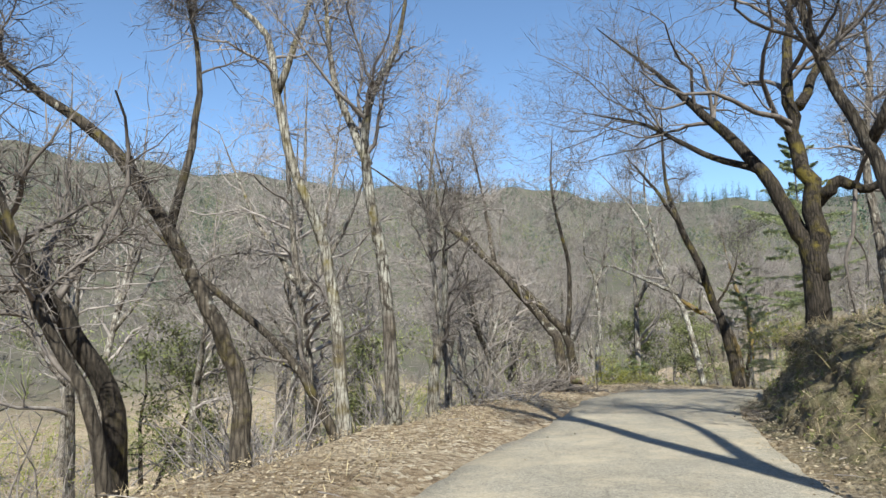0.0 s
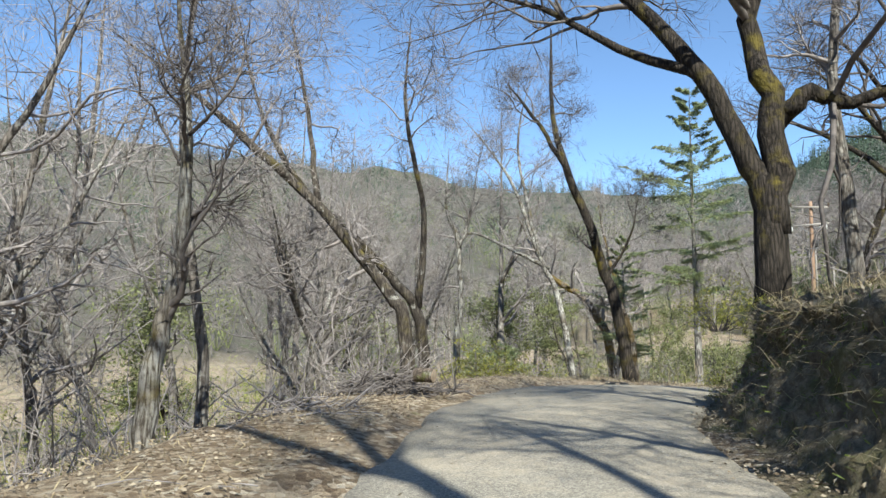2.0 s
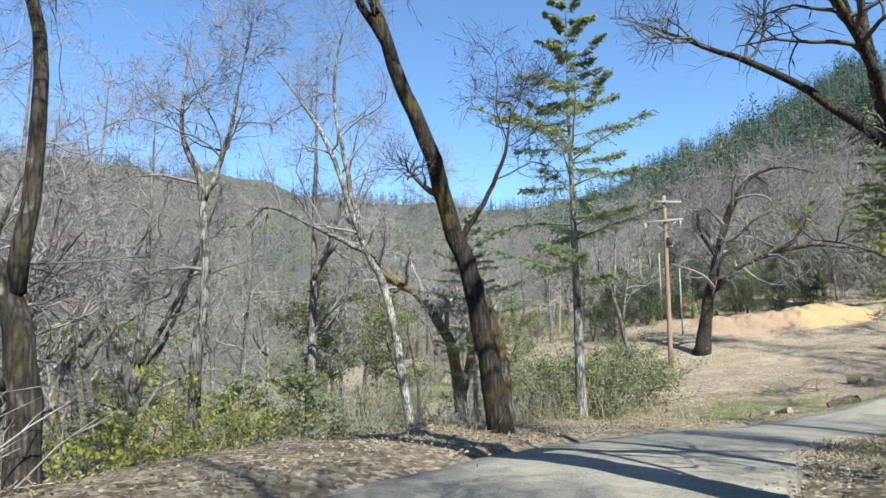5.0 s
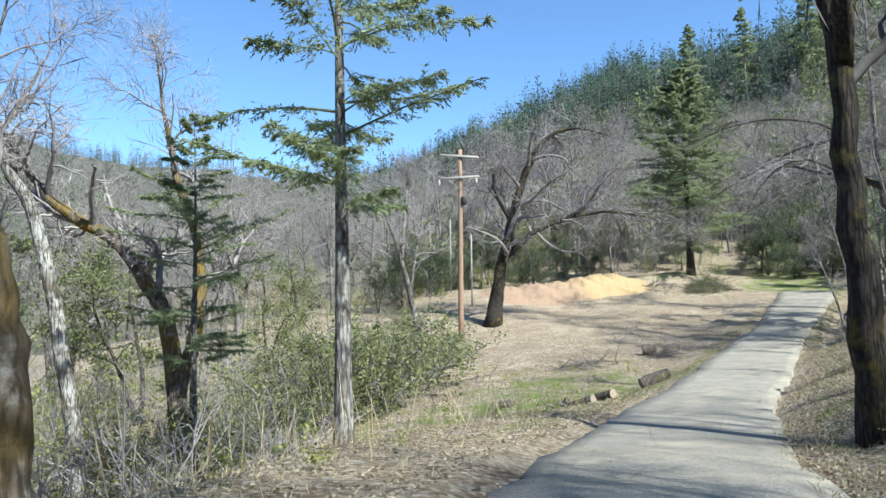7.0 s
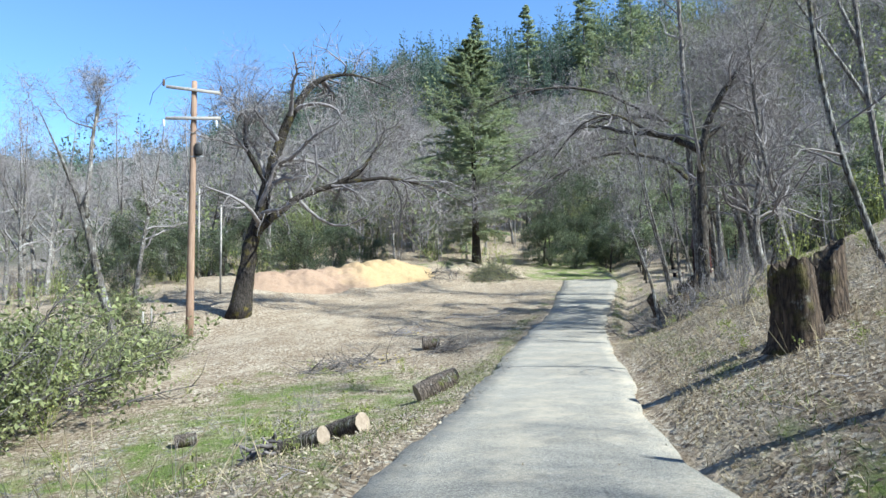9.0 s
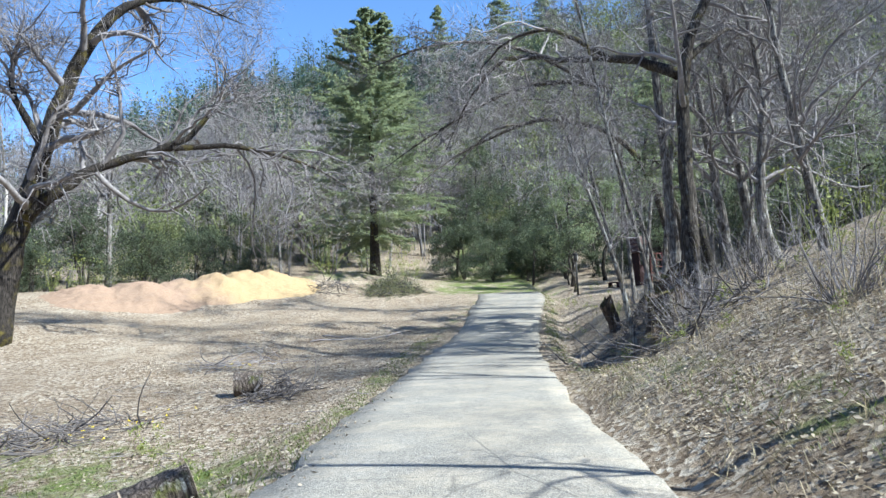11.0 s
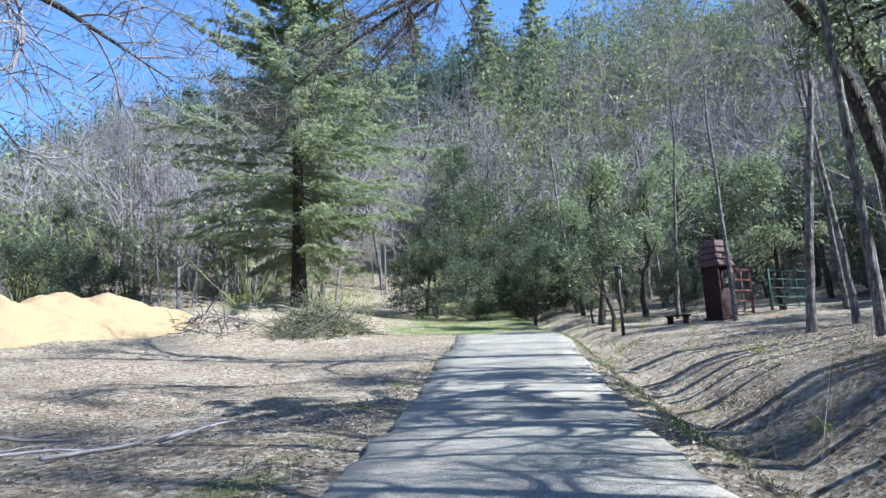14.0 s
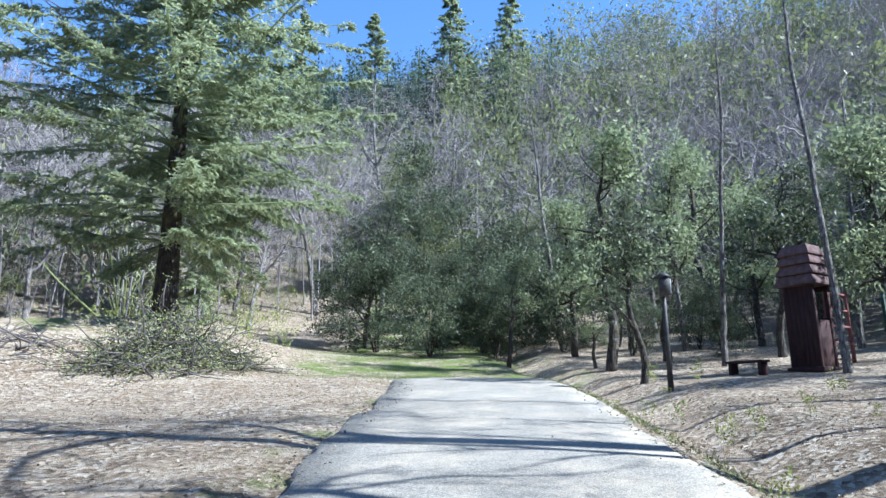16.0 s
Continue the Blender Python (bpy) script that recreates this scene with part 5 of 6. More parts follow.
places = np.concatenate([hill_spots(woods_rng, 1700, (-75, 26), (430, 700), 0.5), hill_spots(woods_rng, 24, (-60, 24), (150, 380))])
far_conifers("ridge_conifers", "dark conifers along the far ridge", places, woods_rng.uniform(10, 20, len(places)), 7, NEEDLES_FAR, 40)


def leafy_tree(name, label, tall, spread, seed, leaf_mat, low=0.3, leaves=5000, leaf=0.13, boughs=26, stems=1, bark_mat=None, group=""):
    """A leafy evergreen: trunk, spreading boughs and loose clumps of leaves."""
    rng = np.random.RandomState(seed)
    tree = thing(name, label, "tree", group=group)
    wood, crown, lines, radii = Shape(), Shape(), [], []
    for n in range(stems):
        a, k = rng.uniform(0, 6.283), np.linspace(0, 1, 13)
        lean = (0.12 if stems == 1 else 0.3) * tall * rng.uniform(0.3, 1)
        line = np.stack([lean * math.cos(a) * k**1.4, lean * math.sin(a) * k**1.4, -0.2 + tall * k * rng.uniform(0.75, 0.97)], 1) + 0.012 * tall * np.cumsum(rng.normal(size=(13, 3)) * [1, 1, 0], 0)
        lines.append(line)
        radii.append(0.02 * tall / stems**0.5 * (1 - 0.9 * k))
    lines, radii = np.array(lines), np.array(radii)
    wood.tubes(lines, radii, 7)
    s, w, r, left = offshoots(rng, lines, radii, boughs, low, 0.75)
    l1 = grow(rng, s, w, spread * rng.uniform(0.3, 1.15, boughs) * (0.35 + 0.75 * np.sqrt(np.clip(left, 0, 1))), 6, 0.25, 0.04)
    r1 = np.clip(0.5 * r, 0.012, 0.06)[:, None] * np.linspace(1, 0.3, 7)[None]
    wood.tubes(l1, r1, 4, False)
    m = boughs * 9
    s, w, r, left = offshoots(rng, l1, r1, m, 0.3, 0.65)
    l2 = grow(rng, s, w, 0.34 * spread * rng.uniform(0.3, 1.1, m), 3, 0.35, 0.02)
    wood.spikes(l2[:, 0], l2[:, 1], l2[:, 3], 0.009)
    share = rng.uniform(size=m) ** 2.2
    pick = rng.choice(m, leaves, p=share / share.sum())
    at = l2[pick, rng.randint(1, 4, leaves)] + rng.normal(size=(leaves, 3)) * 0.055 * spread
    crown.leaves(at, rng.normal(size=(leaves, 3)) - [0, 0, 0.3], unit(rng.normal(size=(leaves, 3)) + [0, 0, 1.0]), leaf * rng.uniform(0.5, 1.5, leaves), 0.42 * leaf * rng.uniform(0.7, 1.3, leaves))
    part("wood", wood, bark_mat or BARK_DARK, tree)
    part("foliage", crown, leaf_mat, tree)
    return tree


def plant(kinds, spots, turn=47):
    """Sets copies of a few grown kinds on the ground."""
    used = set()
    for n, (x, y, size) in enumerate(spots):
        ob = kinds[n % len(kinds)]
        m = pose(x, y, ground_at(x, y) - 0.08, 0, 0, turn * n) @ Matrix.Scale(size, 4)
        if n % len(kinds) in used:
            copy_thing(ob, m).matrix_basis = m
        else:
            ob.matrix_basis = m
            used.add(n % len(kinds))


# evergreens round the meadow
plant([leafy_tree("evergreen_oak", "dense dark evergreen oak at the meadow's edge", 5.6, 2.9, 61, EVERGREEN, 0.08, 9000, 0.15, 34, 3, group="evergreens round the meadow"),
       leafy_tree("evergreen_oak", "broad dark evergreen thicket tree by the meadow", 4.4, 3.2, 67, EVERGREEN, 0.05, 8000, 0.15, 34, 4, group="evergreens round the meadow"),
       leafy_tree("evergreen_oak", "taller evergreen oak with ragged crown", 7.6, 3.0, 68, EVERGREEN, 0.2, 8000, 0.16, 34, 2, group="evergreens round the meadow")],
      [(67, 57.5, 0.9), (68.5, 55, 1.1), (72, 58, 1.1), (70, 52.5, 0.8), (74, 54, 1.1), (76, 64, 1.2), (66, 54.5, 0.7), (73, 48.5, 0.8), (70.5, 56, 0.9), (80, 60, 1.0),
       (36, 70, 0.85), (40.5, 71, 0.9), (33, 68.5, 0.8), (45, 72, 0.9), (29, 66.5, 0.7), (47, 69, 0.75), (43, 67.5, 0.8), (39, 68, 0.7), (35.5, 66.5, 0.5), (32, 66, 0.75), (52, 73, 0.8), (28, 64, 0.5), (49.5, 67, 0.6), (25, 62, 0.6), (64.6, 53.4, 0.5), (66.4, 51.2, 0.55), (68.2, 49.4, 0.6), (63.6, 58.2, 0.85), (62.6, 55.2, 0.75), (65.2, 60, 0.95), (64.2, 48.0, 0.4), (66.2, 46.0, 0.5), (62.4, 44.8, 0.35), (70.6, 44.4, 0.6), (63.6, 37.6, 0.5), (67.2, 42.0, 0.5)])
plant([leafy_tree("slender_evergreen", "slender evergreen tree with airy crown in the shade", 7.0, 2.2, 65, EVERGREEN_LIGHT, 0.35, 3800, 0.14, 24, group="slender trees of the shady grove"),
       leafy_tree("slender_evergreen", "thin-stemmed evergreen with sparse drooping leaves", 5.6, 1.9, 66, EVERGREEN, 0.3, 2600, 0.13, 20, group="slender trees of the shady grove"),
       leafy_tree("slender_evergreen", "tall slim light green tree in the shady grove", 8.6, 2.4, 69, EVERGREEN_LIGHT, 0.42, 3600, 0.15, 26, group="slender trees of the shady grove")],
      [(64, 50, 1.0), (66.8, 48.6, 1.2), (62.6, 46.5, 0.9), (67, 44, 1.0), (61.6, 43.2, 1.2), (70, 46, 1.3), (59.4, 40.6, 1.0), (64.4, 39.2, 1.3), (57.6, 36.6, 1.1), (69, 40, 1.4), (61, 34.4, 1.1), (54.6, 34.6, 0.9), (66, 33, 1.2), (72, 50.5, 1.0), (57, 31, 1.1), (59.4, 47.6, 1.25), (55.8, 45.9, 0.9), (63.4, 52.4, 0.6), (60.6, 48.2, 0.45), (50.8, 36.0, 1.0), (44.6, 36.3, 1.1), (76, 38, 1.2), (81, 45, 1.2), (72, 30, 1.2)], 53)
plant([leafy_tree("broadleaf_tree", "yellow-green broadleaf tree at the wood's edge", 8.0, 3.0, 70, LEAVES_FAR, 0.25, 6000, 0.16, 28, 2, group="yellow-green trees on the slope")],
      [(71, 60.5, 0.8), (76, 57, 1.0), (79, 52, 1.1), (82, 66, 1.1), (78, 66.5, 0.8), (74.5, 68, 0.7), (44.5, 71, 0.7), (30, 69, 0.8), (2.5, 41, 0.9), (-3, 38, 0.9), (8, 46, 0.9), (-9, 30, 1.0), (15, 54, 0.8), (-14, 20, 0.9), (56.5, 74, 0.8), (64, 76, 0.9), (60, 84, 1.0), (88, 56, 1.1), (77, 46, 1.0), (73, 42, 0.9)], 61)
mid_fir = conifer("fir_tree", "green fir standing in the woods", 14, 2.9, 53, low=0.12, whorls=24, per=6, sprigs=16, radius=0.2, twig=0.3, gaps=0.05, group="firs in the woods", needle=0.3, tips=8)
plant([mid_fir], [(61, 66, 0.45), (63.5, 68.6, 0.9), (100, 84, 1.1), (104, 76, 1.3), (108, 70, 1.2), (92, 88, 1.1), (66, 24, 1.1)], 67)

plant([conifer("fir_sapling", "bright green fir sapling on the slope below the lane", 3.4, 1.7, 54, low=0.06, whorls=13, per=6, sprigs=14, radius=0.05, twig=0.32, gaps=0.15, droop=0.06, needle=0.11, tips=8, group="fir saplings below the lane")],
      [(1.1, 26.9, 1.0), (-0.6, 25.6, 0.8), (2.2, 29.2, 1.1), (-1.8, 28.6, 1.0)], 73)

# bushes
bush = shrub("bush", "leafy green bush on the slope below the lane", 2.2, 1.9, 62, BUSH, 40, 6500, 0.062, group="bushes beside the yard")
plant([bush], [(14.6, 40.7, 2.1), (17.2, 42.8, 1.5), (19.5, 45.0, 1.0), (13.2, 39.6, 1.9), (14.2, 43.5, 1.7), (21.0, 47.0, 0.9), (17.0, 46.5, 1.3), (12.0, 40.5, 1.4), (22.5, 50.5, 0.8),
                                 (6.4, 30.5, 1.1), (4.0, 28.5, 1.1), (2.0, 26.5, 1.0), (10.0, 38.0, 1.4), (7.0, 35.0, 1.3), (24.0, 56.0, 1.0), (20.0, 53.0, 1.2), (7.0, 38.4, 0.8), (3.2, 27.2, 0.8), (1.4, 24.2, 0.8)], 71)
yellow = shrub("yellow_bush", "yellow-green new-leaved bush by the bend", 1.9, 1.5, 63, YELLOW_BUSH, 30, 2600, 0.06, group="yellow-green bushes")
plant([yellow], [(0.5, 21.5, 1.0), (1.6, 22.8, 0.9), (-0.8, 23.0, 1.1), (4.5, 15.6, 0.5), (14.6, 46.4, 1.3), (0.0, 26.0, 1.2), (-2.5, 25.0, 1.2), (1.2, 21.2, 0.7), (2.2, 23.8, 0.7), (-1.6, 21.4, 0.9), (2.6, 29.4, 1.0)], 83)
m = pose(3.85, 15.3, 1.2, 0, 0, 40) @ Matrix.Scale(0.5, 4)
copy_thing(yellow, m).matrix_basis = m
thicket = shrub("leafless_thicket", "twiggy leafless thicket with a few small leaves", 2.2, 2.4, 64, YELLOW_BUSH, 50, 260, 0.04, TWIG, group="thickets on the slope")
plant([thicket], [(6.0, 28.0, 1.0), (4.6, 27.0, 0.9), (7.0, 31.0, 1.1), (2.6, 25.6, 0.9), (3.0, 30.0, 1.3), (0.0, 29.0, 1.4), (-3.0, 27.0, 1.4), (5.0, 38.5, 1.3), (10.0, 41.0, 1.4), (-6.0, 22.0, 1.4), (-8.0, 17.0, 1.4), (1.0, 35.0, 1.4), (-8.5, 9.0, 1.3), (-7.0, 6.0, 1.1), (12.0, 46.0, 1.4), (-4.0, 33.0, 1.4), (-1.5, 19.6, 1.0), (-4.5, 16.0, 1.1), (-4.2, 13.0, 0.8), (-5.0, 10.0, 1.0), (-6.5, 12.5, 1.2), (-3.0, 20.5, 1.2), (9.0, 33.5, 1.2), (33.0, 33.2, 0.6), (34.4, 34.6, 0.5), (30.6, 33.0, 0.5), (33.8, 32.4, 0.8), (27.5, 30.5, 0.6)], 59)


def pole_tree(seed, tall):
    rng = np.random.RandomState(seed)
    k = np.linspace(0, 1, 7)[:, None]
    line = np.array([0, 0, -0.2]) + k * [0.06 * tall * rng.normal(), 0.06 * tall * rng.normal(), tall] + rng.normal(size=(7, 3)) * [0.05, 0.05, 0] * k
    return bare_tree("slim_tree", "slim straight leafless tree on the roadside slope", [(line, 0.1, 0.03)], seed, BARK_GREY, TWIG, reach=1.5, boughs=18, branches=60, twigs=200, fine=500, group="slim trees on the slope", low=0.45)


plant([pole_tree(301, 11.0), pole_tree(302, 9.0), pole_tree(303, 12.5)], [(47.2, 39.0, 1.0), (49.6, 38.2, 0.9), (52.2, 37.4, 1.0), (44.0, 36.6, 0.9), (45.6, 34.4, 1.0), (42.4, 37.8, 0.8), (48.2, 34.2, 1.1), (50.4, 33.0, 1.0), (56.6, 41.8, 0.9), (40.9, 36.4, 1.0), (65.6, 46.4, 1.0), (60.4, 44.6, 0.9), (67.6, 51.6, 1.1), (63.2, 41.2, 1.0), (58.8, 38.6, 1.0), (70.6, 48.4, 1.2)], 77)
for x, y, size in [(41.6, 35.6, 0.9), (7.7, 34.4, 0.72)]:
    m = pose(x, y, ground_at(x, y) - 0.1, 0, 0, 130 * size) @ Matrix.Scale(size, 4)
    copy_thing(fir, m).matrix_basis = m


# ---- the yard ----
def sand_pile():
    rng = np.random.RandomState(8)
    n, m = 110, 60
    u, v = np.meshgrid(np.linspace(-1, 1, n), np.linspace(-1, 1, m), indexing="ij")
    lx, ly = 7.4 * u, 3.6 * v
    top = np.zeros(u.shape)
    for cx, cy, h, w in [(c, d, 0.58 * e, g) for c, d, e, g in [(-5.2, 0.2, 1.35, 1.8), (-3.0, -0.4, 1.75, 1.8), (-0.8, 0.3, 1.7, 1.6), (0.9, -0.2, 1.95, 1.7), (2.6, 0.1, 1.85, 1.9), (4.2, -0.1, 1.45, 1.7), (5.6, 0, 0.65, 1.6)]]:
        d = np.hypot(lx - cx, 0.9 * (ly - cy))
        top = np.maximum(top, h * np.clip(1.12 - d / (w * 1.45), 0, 1) ** 0.9)
    edge = np.clip(1 - np.maximum(np.abs(u), np.abs(v)) ** 6, 0, 1)
    top = top * edge * (1 + 0.1 * waves(lx, ly, 1.3, 9)) + 0.05 * waves(lx, ly, 0.6, 10) * (top > 0.1)
    a = radians(-11)
    x, y = 41.3 + lx * math.cos(a) - ly * math.sin(a), 61.0 + lx * math.sin(a) + ly * math.cos(a)
    z = height(x.ravel(), y.ravel()).reshape(u.shape) + top - 0.06
    i = np.arange(n * m).reshape(n, m)
    faces = np.stack([i[:-1, :-1], i[1:, :-1], i[1:, 1:], i[:-1, 1:]], -1).reshape(-1, 4)
    points = np.stack([x.ravel() - 41.3, y.ravel() - 61.0, z.ravel()], 1)
    pile = part("earth_mound", Shape().put(points, faces), PILE)
    pile.matrix_basis = pose(41.3, 61.0, 0)
    return tagged(pile, "long heap of yellow and pinkish sandy fill", "sand pile")


sand_pile()


def utility_pole(x, y):
    z = ground_at(x, y)
    pole = thing("utility_pole", "tall weathered wooden utility pole with two crossarms", "utility pole", (x, y, z), -42)
    u = np.linspace(0, 1, 8)
    part("post", Shape().tubes(np.stack([0.25 * u, 0 * u, -0.3 + 10.95 * u], 1)[None], (0.165 - 0.055 * u)[None], 14), POLE_WOOD, pole)
    part("crossarm", Shape().box((2.2, 0.1, 0.12), (0.24, -0.14, 10.25), Euler((0, radians(7), 0)).to_matrix()), ARM_WOOD, pole, "upper grey crossarm")
    part("crossarm", Shape().box((2.2, 0.1, 0.12), (0.22, -0.14, 9.05)), ARM_WOOD, pole, "lower dark crossarm")
    for cx, cz in ((-0.95, 10.52), (1.35, 10.25), (-0.95, 8.82), (1.15, 8.8)):
        insulator = Shape()
        k = np.linspace(0, 1, 7)
        insulator.tubes(np.stack([cx + 0 * k, -0.14 + 0 * k, cz - 0.12 + 0.3 * k], 1)[None], np.array([[0.02, 0.06, 0.035, 0.07, 0.035, 0.06, 0.02]]), 10)
        part("insulator", insulator, CERAMIC if cz > 9.5 else LAMP_GLASS, pole)
    part("cable_box", Shape().box((0.28, 0.24, 0.5), (0.42, -0.08, 7.75), bevel=0.04), DARK_IRON, pole, "dark metal box")
    part("bracket", Shape().box((0.5, 0.06, 0.06), (0.34, -0.1, 7.45)), STEEL, pole)
    for sx in (-1, 1):
        part("brace", Shape().tubes(np.array([[(0.22, -0.14, 8.4), (0.22 + 0.75 * sx, -0.15, 9.02)]]), np.array([[0.018, 0.018]]), 6), STEEL, pole)
    for a, b, sag in [((-0.95, 10.6), (-1.5, 9.6), 0.0), ((-0.95, 10.6), (-0.1, 10.9), 0.0), ((1.35, 10.3), (2.0, 10.35), 0.0)]:
        part("jumper_wire", Shape().tubes(np.array([[(a[0], -0.14, a[1]), (0.6 * a[0] + 0.4 * b[0] - 0.2, -0.16, 0.5 * (a[1] + b[1])), (b[0], -0.14, b[1])]]), np.full((1, 3), 0.012), 5), DARK_IRON, pole)


utility_pole(24.9, 51.3)


def log(name, label, a, b, radius, group, faces=2):
    """A sawn log from a to b, lying on the ground."""
    a, b = np.array(a, float), np.array(b, float)
    mid = 0.5 * (a + b)
    ln = np.linalg.norm(b - a)
    z = 0.5 * (ground_at(*a) + ground_at(*b)) + 0.86 * radius
    tilt = math.degrees(math.atan2(ground_at(*b) - ground_at(*a), ln))
    ob = thing(name, label, "log", (mid[0], mid[1], z), math.degrees(math.atan2(b[1] - a[1], b[0] - a[0])), group)
    ob.matrix_basis = ob.matrix_basis @ pose(0, 0, 0, 0, -tilt, 0)
    rng = np.random.RandomState(int(100 * ln + 1000 * radius))
    u = np.linspace(-0.5, 0.5, 9)
    sides = 18
    turn = np.linspace(0, 2 * np.pi, sides, endpoint=False)
    wob = 1 + 0.06 * np.sin(2 * turn + 1)[None] + 0.035 * rng.normal(size=(9, sides))
    ring = np.stack([np.repeat(u[:, None] * ln, sides, 1), radius * wob * np.cos(turn)[None] * (1 - 0.06 * u[:, None]), radius * wob * np.sin(turn)[None] * (1 - 0.06 * u[:, None])], -1)
    i = np.arange(9 * sides).reshape(9, sides)
    nxt = np.roll(i, -1, 1)
    part("bark", Shape().put(ring, np.stack([i[:-1], nxt[:-1], nxt[1:], i[1:]], -1).reshape(-1, 4)), LOG_BARK, ob)
    for end, row in ((-1, 0), (1, 8)):
        rim = ring[row]
        inner = rim.copy()
        inner[:, 1:] *= 0.9
        inner[:, 0] += end * 0.006
        centre = inner.mean(0, keepdims=True) + [[end * 0.004, 0, 0]]
        k = np.arange(sides)
        n2 = (k + 1) % sides
        quads, tris = np.stack([k, n2, n2 + sides, k + sides], 1), np.stack([k + sides, n2 + sides, 0 * k + 2 * sides], 1)
        if end > 0:
            quads, tris = quads[:, ::-1], tris[:, ::-1]
        part("cut_face", Shape().put(np.vstack([rim, inner, centre]), [quads, tris]), CUT_WOOD, ob, "pale sawn end", False)
    return ob


LOGS = "sawn logs along the lane"
log("sawn_log", "mossy sawn log with a pale cut end", (16.05, 32.45), (16.25, 31.85), 0.135, LOGS)
log("sawn_log", "longer sawn log with a reddish cut end", (16.62, 32.45), (16.78, 31.72), 0.145, LOGS)
log("sawn_log", "thin dark log lying behind the others", (17.3, 33.0), (17.75, 32.7), 0.1, LOGS)
log("sawn_log", "thick barked log round beside the lane", (20.75, 34.6), (21.5, 34.2), 0.2, LOGS)
log("sawn_log", "short upright-looking log round with a white end", (27.4, 40.6), (27.8, 40.25), 0.24, LOGS)
log("sawn_log", "short log round behind the brush", (22.0, 35.4), (22.6, 35.1), 0.17, LOGS)
log("sawn_log", "small rotten log in the grass", (16.4, 35.9), (16.7, 35.75), 0.11, LOGS)


def debris(name, label, at, wide, tall, count, seed, thick=0.018, material=None, leaves=0):
    """A heap of cut branches."""
    rng = np.random.RandomState(seed)
    heap = thing(name, label, "brush pile", (at[0], at[1], ground_at(*at)))
    sticks = Shape()
    turn, out = rng.uniform(0, 6.283, count), rng.uniform(0, 1, count) ** 0.6
    h = tall * (1 - out) * rng.uniform(0.1, 1, count)
    starts = np.stack([wide * out * np.cos(turn), 0.55 * wide * out * np.sin(turn), h], 1)
    gz = height(starts[:, 0] + at[0], starts[:, 1] + at[1]) - ground_at(*at)
    starts[:, 2] += gz + 0.02
    ways = np.stack([rng.normal(size=count), 0.6 * rng.normal(size=count), 0.3 * rng.normal(size=count) + 0.05], 1)
    lines = grow(rng, starts, ways, rng.uniform(0.25, 1.0, count) * wide * 0.75, 4, 0.22, 0.0)
    floor = height(lines[..., 0].ravel() + at[0], lines[..., 1].ravel() + at[1]).reshape(lines.shape[:2]) - ground_at(*at) + 0.015
    lines[..., 2] = np.maximum(lines[..., 2], floor)
    radii = (thick * rng.uniform(0.25, 1.0, count) ** 1.5 + 0.003)[:, None] * np.linspace(1, 0.4, 5)[None]
    order = np.argsort(-radii[:, 0])
    for k in order[:26]:
        part("branch", Shape().tubes(lines[k:k + 1], radii[k:k + 1], 6), material or TWIG, heap)
    sticks.tubes(lines[order[26:]], radii[order[26:]], 5)
    tagged(part("tangle", sticks, material or TWIG, heap), "thin tangled twigs", kind="stuff")
    if leaves:
        where = lines[rng.randint(0, count, leaves), rng.randint(0, 5, leaves)] + 0.06 * rng.normal(size=(leaves, 3))
        part("foliage", Shape().leaves(where, rng.normal(size=(leaves, 3)), unit(rng.normal(size=(leaves, 3)) + [0, 0, 1]), 0.07, 0.035), BUSH, heap)
    return heap


debris("brush_pile", "heap of grey cut branches at the road's edge", (-0.75, 15.9), 1.05, 0.26, 420, 91, 0.013, TWIG_DARK)
debris("brush_pile", "long scatter of cut branches along the road's edge", (-1.9, 14.0), 1.0, 0.12, 110, 92, 0.014)
log("sawn_log", "grey weathered block of wood on the brush pile", (-0.3, 15.35), (-0.05, 15.25), 0.1, LOGS).location.z += 0.22
debris("brush_pile", "tangle of twigs beside the log rounds", (27.8, 39.8), 0.9, 0.4, 200, 93, 0.014, TWIG_DARK)
debris("brush_pile", "gnarled root and branch scraps by the lane", (16.2, 32.9), 0.5, 0.3, 60, 94, 0.04, TWIG_DARK)
debris("brush_pile", "leafy cut branches heaped under the big fir", (51.0, 55.4), 2.4, 1.5, 420, 95, 0.02, TWIG_DARK, 9000)
debris("brush_pile", "dead crooked branches beside the fill heap", (47.6, 57.4), 1.8, 0.8, 90, 96, 0.025, TWIG_DARK)
debris("brush_pile", "old brush and clods below the lane", (11.6, 31.6), 1.2, 0.5, 160, 97, 0.014)
debris("brush_pile", "fallen branches tangled in the ditch", (32.6, 35.0), 1.7, 0.25, 90, 99, 0.016, TWIG_DARK)
debris("brush_pile", "dead branches leaning against the old stumps", (35.0, 35.3), 1.2, 0.35, 80, 100, 0.014, TWIG_DARK)
debris("brush_pile", "fallen twigs strewn on the shaded slope", (30.4, 32.6), 1.8, 0.25, 150, 101, 0.014, TWIG_DARK)
debris("brush_pile", "crooked fallen branches on the leafy yard", (30.5, 44.0), 1.8, 0.12, 60, 102, 0.016)
